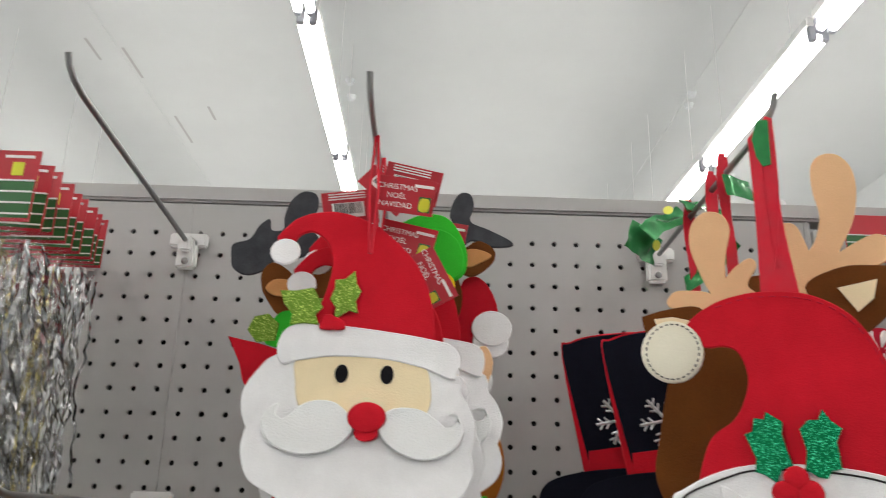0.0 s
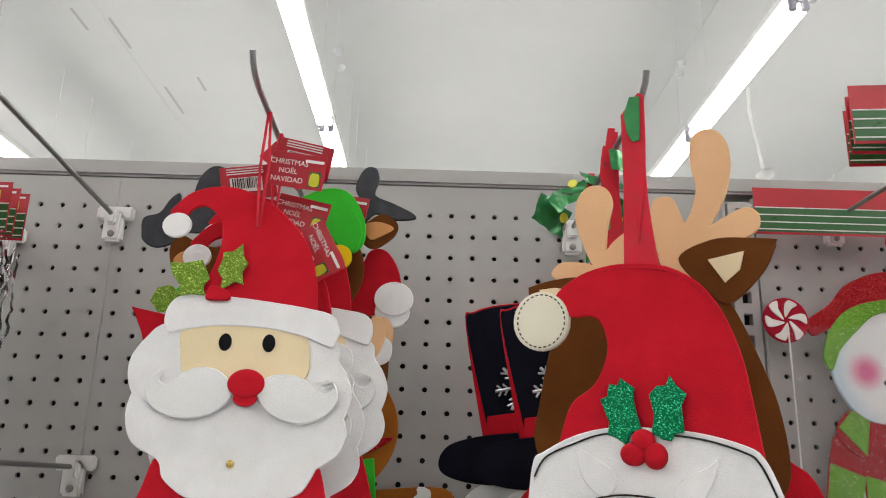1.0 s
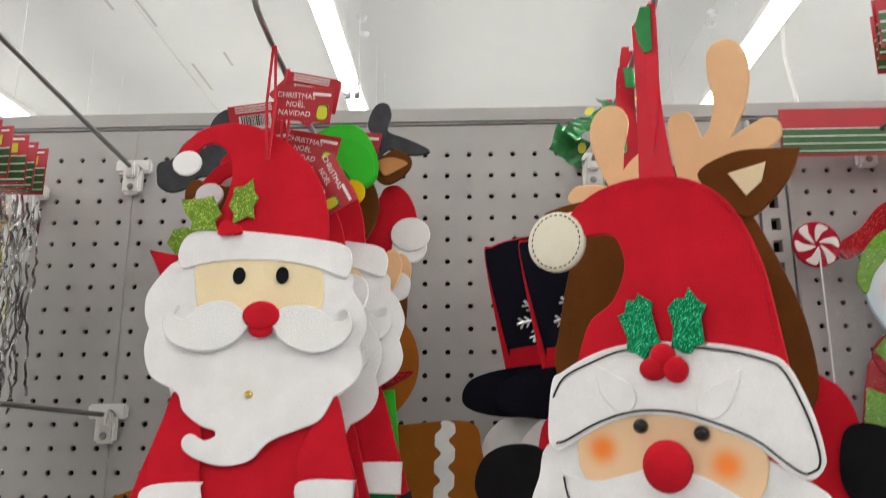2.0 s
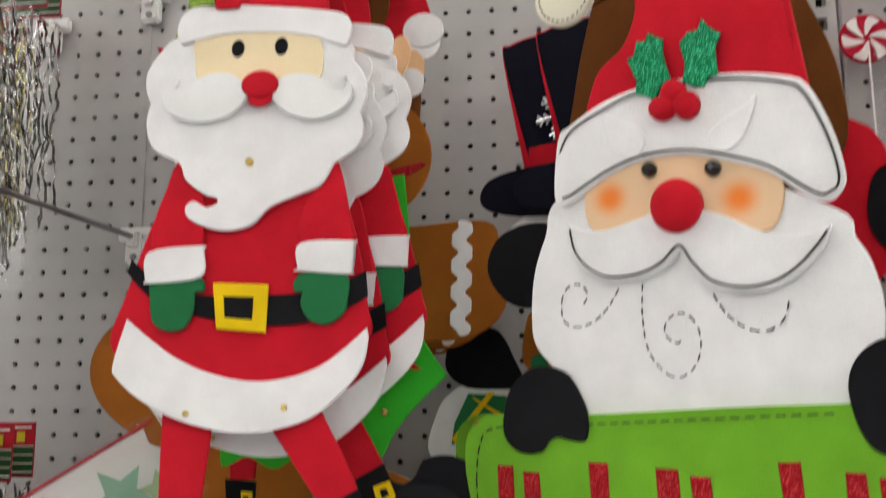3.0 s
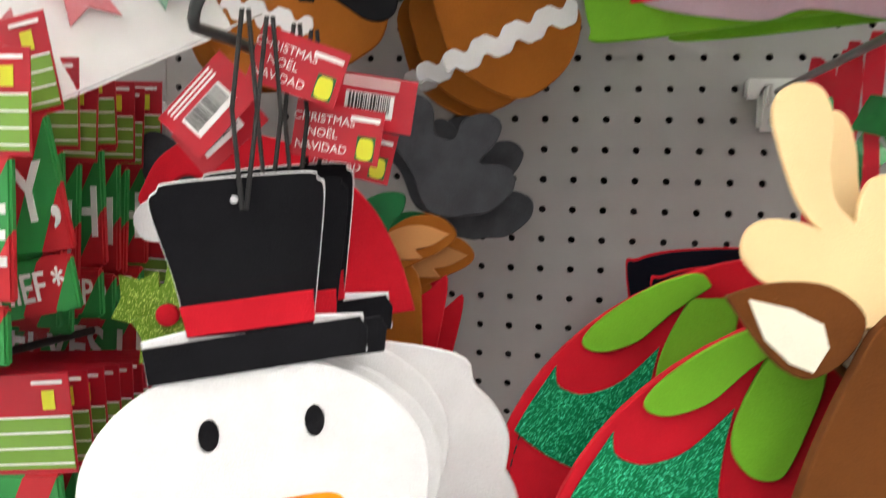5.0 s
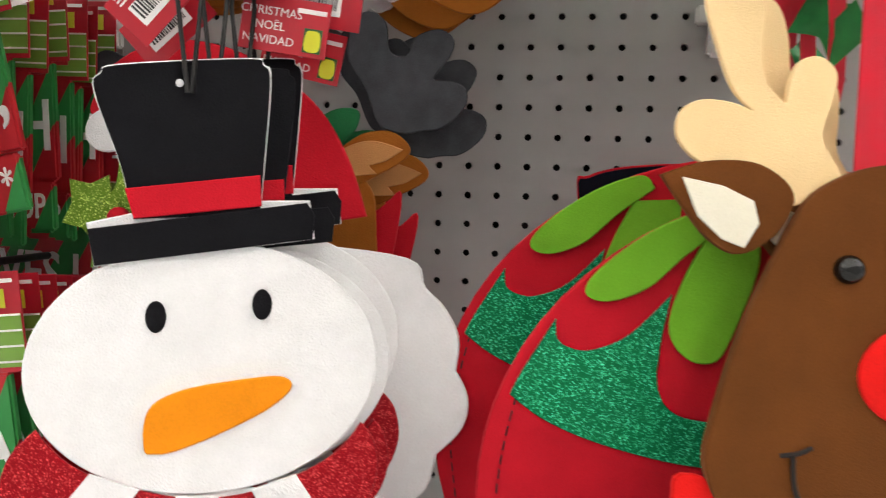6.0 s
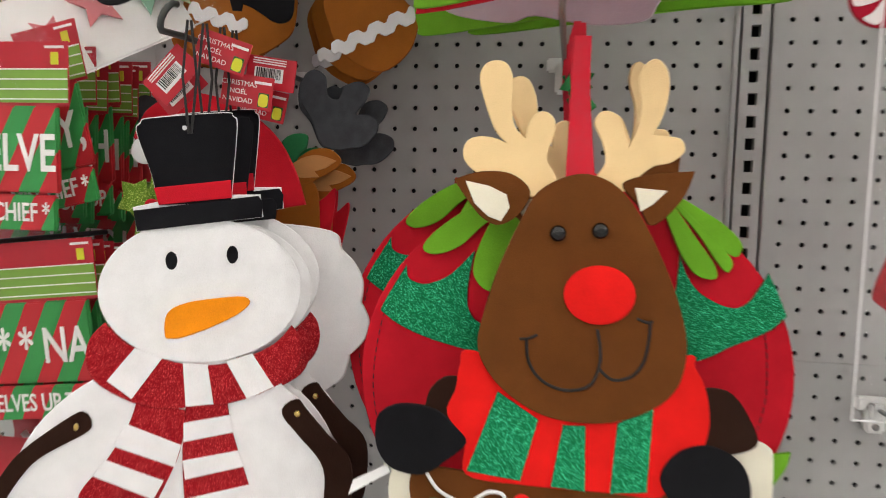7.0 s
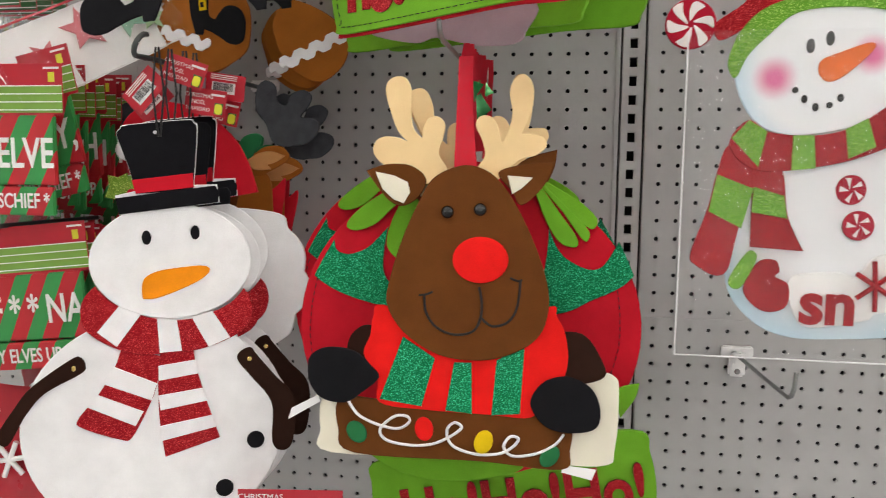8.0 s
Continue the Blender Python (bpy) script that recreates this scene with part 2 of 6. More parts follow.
def smooth_loop(pts, n=6, sharp=()):
    """A closed rounded outline through control points; those in sharp stay corners."""
    out, k = [], len(pts)
    for i in range(k):
        p0, p1, p2, p3 = (Vector(pts[(i + d) % k]) for d in (-1, 0, 1, 2))
        a = Vector((0, 0)) if i in sharp else (p2 - p0) * 0.5
        b = Vector((0, 0)) if (i + 1) % k in sharp else (p3 - p1) * 0.5
        for j in range(n):
            t = j / n
            out.append(p1 * (2 * t ** 3 - 3 * t ** 2 + 1) + a * (t ** 3 - 2 * t ** 2 + t) + p2 * (-2 * t ** 3 + 3 * t ** 2) + b * (t ** 3 - t ** 2))
    return out


def oval(cx, cz, rx, rz, n=32, turn=0.0):
    c, s = math.cos(radians(turn)), math.sin(radians(turn))
    return [(cx + rx * math.cos(a) * c - rz * math.sin(a) * s, cz + rx * math.cos(a) * s + rz * math.sin(a) * c) for a in (2 * math.pi * k / n for k in range(n))]


def cut(outline, front, thick, edge=0.0006, bm=None):
    """A sheet cut to an outline in x and z, its front at y = front (the viewer is towards -y)."""
    bm = bm or bmesh.new()
    vs = [bm.verts.new((p[0], front + edge, p[1])) for p in outline]
    n = len(vs)
    area = sum(outline[i][0] * outline[(i + 1) % n][1] - outline[(i + 1) % n][0] * outline[i][1] for i in range(n))
    if area < 0:
        vs.reverse()
    pts = [v.co.copy() for v in vs]
    back = [bm.verts.new((p.x, front + thick, p.z)) for p in pts]
    top = []
    for i in range(n):
        d = (pts[(i + 1) % n] - pts[i - 1])
        nrm = Vector((d.z, 0, -d.x))
        if nrm.length > 0:
            nrm.normalize()
        top.append(bm.verts.new(pts[i] - nrm * edge - Vector((0, edge, 0))))
    for i in range(n):
        j = (i + 1) % n
        bm.faces.new((vs[i], vs[j], top[j], top[i]))
        bm.faces.new((back[j], vs[j], vs[i], back[i]))
    bm.faces.new(top)
    bm.faces.new(list(reversed(back)))
    bm.normal_update()
    return bm


def wire(points, radius, name, mat, parent=None, label="", cyclic=False, res=3):
    cu = bpy.data.curves.new(name, "CURVE")
    cu.dimensions, cu.bevel_depth, cu.bevel_resolution, cu.resolution_u = "3D", radius, res, 4
    cu.use_fill_caps = True
    sp = cu.splines.new("POLY")
    sp.points.add(len(points) - 1)
    for p, q in zip(sp.points, points):
        p.co = (*q, 1)
    sp.use_cyclic_u = cyclic
    tmp = bpy.data.objects.new(name, cu)
    me = bpy.data.meshes.new_from_object(tmp)
    bpy.data.objects.remove(tmp)
    me.name = name
    me.materials.clear()
    me.materials.append(M[mat] if isinstance(mat, str) else mat)
    for f in me.polygons:
        f.use_smooth = True
    ob = new(name, me)
    if parent:
        ob.parent = parent
    if label:
        ob["label"] = label
    return ob


def thing(name, m, label, category, group=""):
    ob = new(name)
    ob.empty_display_size = 0.02
    ob.matrix_basis = m
    return tagged(ob, label, category, group)


def sheet(parent, name, mat, pts, layer, thick, sharp=(), flat=False, label=""):
    """A cut felt piece; pts in millimetres, layer counts sheets towards the viewer."""
    loop = [Vector((x / 1000, z / 1000)) for x, z in pts]
    if not flat:
        loop = smooth_loop(loop, 5, sharp)
    return part(name, cut(loop, -layer * 0.0022, thick / 1000, min(0.0007, thick / 3000)), mat, parent, label)


def dome_of(outline, front, thick, rise, rings=4):
    """A padded piece: the outline shrinks ring by ring as its front rises."""
    n = len(outline)
    cx, cz = sum(p[0] for p in outline) / n, sum(p[1] for p in outline) / n
    bm = bmesh.new()
    loops = [[bm.verts.new((p[0], front + thick, p[1])) for p in outline]]
    for k in range(rings + 1):
        a = math.pi / 2 * k / (rings + 1)
        s, y = math.cos(a), front - rise * math.sin(a)
        loops.append([bm.verts.new((cx + (p[0] - cx) * s, y, cz + (p[1] - cz) * s)) for p in outline])
    for a, b in zip(loops, loops[1:]):
        for i in range(n):
            j = (i + 1) % n
            bm.faces.new((a[i], a[j], b[j], b[i]))
    bm.faces.new(loops[-1])
    bm.faces.new(list(reversed(loops[0])))
    for f in bm.faces:
        f.smooth = len(f.verts) == 4
    return bm


def round_piece(parent, name, mat, cx, cz, rx, rz, layer, thick, dome=0, turn=0, label=""):
    out = oval(cx / 1000, cz / 1000, rx / 1000, rz / 1000, 28 if rx < 60 else 64, turn)
    if dome:
        bm = dome_of(out, -layer * 0.0022, thick / 1000, dome / 1000)
    else:
        bm = cut(out, -layer * 0.0022, thick / 1000, min(0.0007, thick / 3000))
    return part(name, bm, mat, parent, label)


def ring_piece(parent, name, mat, cx, cz, rx, rz, hx, hz, layer, thick, label=""):
    n, bm = 36, bmesh.new()
    y0 = -layer * 0.0022
    rows = []
    for r_x, r_z, y in ((rx, rz, y0 + thick / 1000), (rx, rz, y0), (hx, hz, y0), (hx, hz, y0 + thick / 1000)):
        rows.append([bm.verts.new(((cx + r_x * math.cos(2 * math.pi * k / n)) / 1000, y, (cz + r_z * math.sin(2 * math.pi * k / n)) / 1000)) for k in range(n)])
    for a, b in zip(rows, rows[1:] + rows[:1]):
        for k in range(n):
            j = (k + 1) % n
            bm.faces.new((a[k], a[j], b[j], b[k]))
    return part(name, bm, mat, parent, label)


def open_curve(pts, n=6):
    out, k = [], len(pts)
    for i in range(k - 1):
        p0, p1, p2, p3 = (Vector(pts[max(0, min(k - 1, i + d))]) for d in (-1, 0, 1, 2))
        for j in range(n):
            t = j / n
            out.append(0.5 * (2 * p1 + (p2 - p0) * t + (2 * p0 - 5 * p1 + 4 * p2 - p3) * t * t + (3 * p1 - p0 - 3 * p2 + p3) * t ** 3))
    out.append(Vector(pts[-1]))
    return out


def tube_mesh(bm, line, r, sides=6):
    rings = []
    for i, p in enumerate(line):
        d = (line[min(i + 1, len(line) - 1)] - line[max(i - 1, 0)])
        d = d.normalized() if d.length else Vector((1, 0, 0))
        a = d.cross(Vector((0, 1, 0)))
        a = a.normalized() if a.length > 1e-6 else Vector((1, 0, 0))
        b = d.cross(a)
        rings.append([bm.verts.new(p + r * (math.cos(2 * math.pi * k / sides) * a + math.sin(2 * math.pi * k / sides) * b)) for k in range(sides)])
    for q, w in zip(rings, rings[1:]):
        for k in range(sides):
            j = (k + 1) % sides
            bm.faces.new((q[k], q[j], w[j], w[k])).smooth = True
    bm.faces.new(rings[0])
    bm.faces.new(rings[-1])
    return bm


def thread(parent, name, mat, pts, layer, rad, dash=0, label=""):
    """Thread or cord laid on the felt; dash: the stitch length in millimetres."""
    line = [Vector((p.x / 1000, -layer * 0.0022 - rad / 2000, p.y / 1000)) for p in open_curve(pts)]
    bm = bmesh.new()
    if not dash:
        tube_mesh(bm, line, rad / 1000)
    else:
        run, on, cur_line = 0.0, True, [line[0]]
        fine = []
        for a, b in zip(line, line[1:]):
            m = max(1, int((b - a).length / 0.001))
            fine += [a.lerp(b, k / m) for k in range(m)]
        for a, b in zip(fine, fine[1:]):
            run += (b - a).length
            if on:
                cur_line.append(b)
            if run > dash / 1000 * (1 if on else 0.6):
                if on and len(cur_line) > 1:
                    tube_mesh(bm, cur_line, rad / 1000, 5)
                on, run, cur_line = not on, 0.0, [b]
    ob = part(name, bm, mat, parent, label)
    return tagged(ob, kind="stuff") if dash else ob


def lettering(parent, words, mat, x, z, size, layer, label="", align="LEFT", thick=1.2, turn=0.0, narrow=1.0, bold=0.0):
    """Raised lettering in the built-in font; x, z and size in millimetres."""
    cu = bpy.data.curves.new("lettering", "FONT")
    cu.body, cu.size, cu.align_x, cu.extrude, cu.resolution_u = words, size / 1000, align, thick / 2000, 3
    cu.offset = bold / 1000
    tmp = bpy.data.objects.new("lettering", cu)
    me = bpy.data.meshes.new_from_object(tmp)
    bpy.data.objects.remove(tmp)
    me.name = "lettering"
    me.transform(Matrix.Translation((x / 1000, -layer * 0.0022, z / 1000)) @ pose(0, 0, 0, 90, 0, 0) @ pose(0, 0, 0, 0, 0, turn) @ Matrix.Diagonal((narrow, 1, 1, 1)))
    me.materials.clear()
    me.materials.append(M[mat])
    ob = new("lettering", me)
    ob.parent = parent
    if label:
        ob["label"] = label
    return ob


def rumpled(x0, z0, x1, z1, front, amp, seed, nx=14, nz=20, fine=0.5):
    """A creased film sheet."""
    bm = bmesh.new()
    grid = []
    for j in range(nz + 1):
        row = []
        for i in range(nx + 1):
            x, z = x0 + (x1 - x0) * i / nx, z0 + (z1 - z0) * j / nz
            d = amp * noise.noise((x * 28 + seed, z * 18, seed)) + amp * fine * noise.noise((x * 80, z * 60 + seed, 3))
            row.append(bm.verts.new((x, front + d, z)))
        grid.append(row)
    for j in range(nz):
        for i in range(nx):
            bm.faces.new((grid[j][i], grid[j][i + 1], grid[j + 1][i + 1], grid[j + 1][i])).smooth = True
    return bm


def bag(parent, x0, z0, x1, z1, layer, seed=1.0):
    """A clear bag: a creased front film and welded white-edged seams."""
    a, b, c, d = (v / 1000 for v in (x0, z0, x1, z1))
    film_front = part("film", rumpled(a, b, c, d, -layer * 0.0022 - 0.008, 0.006, seed, 30, 40, 0.9), "clear film", parent, "clear plastic film")
    for p, q in (((a, b), (c, b)), ((a, b), (a, d)), ((c, b), (c, d))):
        wire([(p[0], -layer * 0.0022 - 0.004, p[1]), (q[0], -layer * 0.0022 - 0.004, q[1])], 0.0009, "seam", "seam", film_front)


def peg_hook(base, tip, end="up", coated_wire=False, rise=0.016):
    """A pegboard hook: white nylon socket with a cross-bar, and a steel rod with its tip turned up."""
    x, y, z = base
    t = thing("peg_hook", Matrix.Translation(base), "steel display hook in a white plastic pegboard socket", "display hook", "display hooks")
    back = WALL - y
    bm = box(-0.021, back - 0.010, -0.004, 0.021, back - 0.0005, 0.012, 0.002)
    box(-0.011, back - 0.013, -0.030, 0.011, back - 0.0005, 0.006, 0.003, bm)
    box(-0.006, back - 0.020, -0.012, 0.006, back - 0.008, 0.006, 0.002, bm)
    sock = part("socket", bm, "nylon", t)
    part("screw", dome_of(oval(0, -0.022, 0.004, 0.004, 12), back - 0.0135, 0.002, 0.002), "steel", sock)
    d = Vector(tip) - Vector(base)
    pts = [Vector((0, back - 0.012, 0)), d * 0.5, d * 0.90, d * 0.95 + Vector((0, 0, rise * 0.15)), d * 0.985 + Vector((0, 0, rise * 0.5)), d + Vector((0, 0, rise))]
    if end == "loop":
        pts = [Vector((0, back - 0.012, 0)), d * 0.5, d * 0.93] + [d + Vector((0.006 * (1 - math.cos(a)) - 0.007, -0.012 * math.sin(a), 0.012 * (1 - math.cos(a)))) for a in (0.3, 0.8, 1.3, 1.8, 2.3, 2.8, 3.3)]
    wire(pts, 0.0031 if end == "loop" else 0.0027, "rod", "coated wire" if coated_wire else "steel", t)
    return t


def price_tag(m, front=True):
    """A red swing tag; front: three greeting words, back: a bar code."""
    t = thing("price_tag", m, "red printed swing tag with white greeting words" if front else "red printed swing tag with a white bar code", "price tag", "swing tags")
    part("card", cut(smooth_loop([Vector(p) / 1000 for p in ((-24, -15), (24, -15), (24, 15), (-24, 15))], 6, (0, 1, 2, 3)), 0, 0.0006, 0.0002), "card red", t)
    if front:
        for k, w in enumerate(("CHRISTMAS", "NOËL", "NAVIDAD")):
            lettering(t, w, "print white", -8, 4.5 - 7.6 * k, 6.4, 0.12, align="CENTER", thick=0.1)
        edge = part("price_mark", cut([(0.011, -0.0125), (0.021, -0.0125), (0.021, 0.0005), (0.011, 0.0005)], -0.0004, 0.0003, 0.0001), "card dark green", t, "yellow and green price patch")
        part("price_face", cut(smooth_loop([Vector((0.0122, -0.0112)), Vector((0.0198, -0.0112)), Vector((0.0198, -0.002)), Vector((0.016, -0.0006)), Vector((0.0122, -0.002))], 3), -0.0008, 0.0003, 0.0001), "print yellow", edge)
        part("printed_line", cut([(0.006, 0.008), (0.022, 0.008), (0.022, 0.0105), (0.006, 0.0105)], -0.0004, 0.0003, 0.0001), "print white", t)
    else:
        p = part("label", cut([(-0.016, -0.008), (0.012, -0.008), (0.012, 0.005), (-0.016, 0.005)], -0.0004, 0.0003, 0.0001), "print white", t, "white bar code label")
        x = -0.014
        rng = random.Random(5)
        bm = bmesh.new()
        while x < 0.010:
            w = rng.choice((0.0005, 0.0008, 0.0012))
            cut([(x, -0.005), (x + w, -0.005), (x + w, 0.0045), (x, 0.0045)], -0.0008, 0.0003, 0.0001, bm)
            x += w + rng.choice((0.0005, 0.0008))
        tagged(part("bar_code", bm, "print black", p), kind="stuff")
        for k in range(3):
            part("printed_line", cut([(-0.018, 0.008 + 0.0022 * k), (0.014, 0.008 + 0.0022 * k), (0.014, 0.009 + 0.0022 * k), (-0.018, 0.009 + 0.0022 * k)], -0.0004, 0.0003, 0.0001), "print white", t)
    return t


def header_card(t, w, h, green, z=0.0, price=True):
    """A red header card with a band of green and white rules below; its top edge at z."""
    c = part("header", cut(smooth_loop([Vector(p) for p in ((-w / 2, z - h), (w / 2, z - h), (w / 2, z), (-w / 2, z))], 4, (0, 1, 2, 3)), 0, 0.0007, 0.0002), "card red", t, "red header card with green ruled band")
    g = z - h * 0.42
    part("band", cut([(-w / 2 + 0.001, z - h * 0.95), (w / 2 - 0.001, z - h * 0.95), (w / 2 - 0.001, g), (-w / 2 + 0.001, g)], -0.0005, 0.0004, 0.0001), green, c)
    for k in range(4):
        zz = g - k * h * 0.155
        part("rule", cut([(-w / 2 + 0.001, zz - 0.0012), (w / 2 - 0.001, zz - 0.0012), (w / 2 - 0.001, zz), (-w / 2 + 0.001, zz)], -0.001, 0.0004, 0.0001), "print white", c)
    if price:
        part("price_mark", cut([(w / 2 - 0.018, z - h * 0.36), (w / 2 - 0.010, z - h * 0.36), (w / 2 - 0.010, z - h * 0.17), (w / 2 - 0.018, z - h * 0.17)], -0.0006, 0.0004, 0.0001), "print yellow", c, "yellow price patch")
        part("printed_line", cut([(w / 2 - 0.024, z - h * 0.11), (w / 2 - 0.004, z - h * 0.11), (w / 2 - 0.004, z - h * 0.07), (w / 2 - 0.024, z - h * 0.07)], -0.0006, 0.0004, 0.0001), "print white", c)
    return c


def banner_pack(m, words="NAUGHTY ELVE", small="UP TO MISCHIEF *", w=0.25):
    """A header card over a folded felt banner with white words."""
    t = thing("banner_pack", m, "striped red and green banner folded under a header card", "packaged banner", "folded banners")
    header_card(t, w, 0.060, "card green")
    part("banner", box(-w / 2 + 0.004, -0.002, -0.142, w / 2 - 0.012, 0.004, -0.060, 0.0015), "stripes", t, "red and green striped felt")
    lettering(t, words, "print white", w * 500 - 14, -121, 50, 1.1, align="RIGHT", thick=0.8, narrow=0.72, bold=0.7)
    part("strip", box(-w / 2 + 0.002, -0.005, -0.178, w / 2 - 0.014, 0.001, -0.144, 0.0015), "stripes", t, "striped felt strip with small words")
    lettering(t, small, "print white", w * 500 - 20, -169, 25, 2.5, align="RIGHT", thick=0.6, narrow=0.72, bold=0.3)
    return t


def tinsel_pack(m, seed):
    """A narrow bag of silver and gold tinsel hanging from a header card."""
    t = thing("tinsel_pack", m, "clear bag of silver and gold tinsel under a red header card", "packaged tinsel", "tinsel packs")
    header_card(t, 0.085, 0.052, "card dark green")
    rng = random.Random(seed)
    for mat, n, x0, x1 in (("silver", 18, -0.038, 0.038), ("gold", 13, -0.038, 0.012)):
        bm = bmesh.new()
        for _ in range(n):
            x, y, w = rng.uniform(x0, x1), rng.uniform(0.002, 0.016), rng.uniform(0.0008, 0.0016)
            z, low = rng.uniform(-0.075, -0.055), rng.uniform(-0.33, -0.24)
            prev = None
            while z > low:
                a, b = bm.verts.new((x - w, y, z)), bm.verts.new((x + w, y + rng.uniform(-0.0015, 0.0015), z))
                if prev:
                    bm.faces.new((prev[0], prev[1], b, a))
                prev = (a, b)
                z -= 0.006
                x += rng.uniform(-0.0022, 0.0022)
                y += rng.uniform(-0.002, 0.002)
        part("tinsel", bm, mat, t, mat + " foil strands")
    part("film", rumpled(-0.043, -0.34, 0.043, -0.05, -0.003, 0.006, seed, 12, 36, 0.9), "clear film", t, "clear plastic film")
    return t


def cord_loop(parent, m, top, spread=0.01, mat="hair black"):
    """A doubled hanging cord from a hook down to a figure."""
    for s in (-1, 1):
        o = wire([(s * spread * 0.1, 0.004, 0), (s * spread * 0.6, 0.006, top * 0.5), (s * spread * 0.15, 0.008, top)], 0.0012, "hanging_cord", mat, parent)
        o.matrix_basis = parent.matrix_basis.inverted() @ m


def ribbon_loop(m, h, w=0.0065):
    t = thing("hanging_ribbon", m, "red ribbon loop with a green foil tag", "ribbon", "hanging ribbons")
    bm = bmesh.new()
    for k, s in enumerate((-1, 1)):
        rows = []
        for j in range(9):
            f = j / 8
            c = s * w * 0.5 * math.sin(f * math.pi) + 0.002 * math.sin(7 * f + s)
            rows.append((bm.verts.new((c - w / 2, 0.004 * s, h * f)), bm.verts.new((c + w / 2, 0.004 * s + 0.002, h * f))))
        for a, b in zip(rows, rows[1:]):
            bm.faces.new((a[0], a[1], b[1], b[0])).smooth = True
    part("ribbon", bm, "ribbon", t)
    at = h * (0.18 + 0.5 * ((h * 311 + m.translation.y * 57) % 1.0))
    g = part("tag", rumpled(-0.013, -0.012, 0.015, 0.012, -0.006, 0.006, h * 50, 6, 6), "foil green", t, "crinkled green foil tag")
    g.matrix_basis = pose(0.006, -0.004, at, 20 * math.sin(at * 300), 35 * math.sin(at * 700), 50 * math.sin(at * 500))
    return t


def snowflake_bag(m):
    """A red bag printed with white snowflakes."""
    t = thing("snowflake_bag", m, "glossy red bag printed with white snowflakes", "gift bag", "snowflake bags")
    part("bag", rumpled(-0.09, -0.16, 0.09, 0.0, 0.0, 0.006, 4.0), "card red", t)
    for cx, cz, r in ((-0.05, -0.04, 0.022), (0.03, -0.05, 0.020), (-0.01, -0.10, 0.026), (0.06, -0.12, 0.018), (-0.065, -0.12, 0.016)):
        for a in (0, 60, 120):
            c, s = math.cos(radians(a + 15)), math.sin(radians(a + 15))
            wire([(cx - r * c, -0.008, cz - r * s), (cx, -0.009, cz), (cx + r * c, -0.008, cz + r * s)], 0.0035, "snowflake", "paper", t)
    return t


def tree_bag(m):
    """A clear bag round a white sheet with red and green star cut-outs."""
    t = thing("star_bag", m, "clear bag holding white paper with red and green stars", "packaged decoration")
    part("sheet", rumpled(-0.12, -0.098, 0.11, 0.0, 0.004, 0.004, 7.0), "paper", t, "white paper sheet")
    for cx, cz, r, mat, turn in ((0.000, -0.036, 0.030, "pale red", 10), (0.056, -0.042, 0.030, "pale green", 30), (-0.06, -0.05, 0.022, "pale red", 50), (0.086, -0.056, 0.020, "pale lime", 0)):
        out = [(cx + r * (1 if k % 2 == 0 else 0.45) * math.cos(radians(turn + 36 * k)), cz + r * (1 if k % 2 == 0 else 0.45) * math.sin(radians(turn + 36 * k))) for k in range(10)]
        part("star", cut(out, -0.004, 0.002), mat, t, "felt star cut-out")
    part("edge_strip", cut([(-0.122, 0.0), (0.112, 0.0), (0.112, 0.003), (-0.122, 0.003)], -0.008, 0.001, 0.0003), "card red", t, "red strip along the bag's top")
    bag(t, -124, -102, 114, 8, 5.5, 9.0)
    return t


def felt_board():
    """A lime felt sign with red glitter letters, hung low behind the others."""
    t = thing("felt_sign", pose(0.312, 0.640, 0.856, 0, -10, 3), "lime green felt sign with red glitter letters", "felt sign")
    w, h = 0.175, 0.062
    part("board", cut(smooth_loop([Vector(p) for p in ((-w, -h * 0.5), (-w * 0.9, -h), (0, -h * 1.05), (w * 0.9, -h), (w, -h * 0.4), (w, h * 0.5), (w * 0.9, h), (0, h * 1.05), (-w * 0.9, h), (-w, h * 0.5))], 5), 0, 0.006), "lime", t)
    lettering(t, "Ho!Ho!Ho!", "red glitter", 166, -34, 78, 1.2, align="RIGHT", thick=3, narrow=0.85, bold=2.5)
    return t


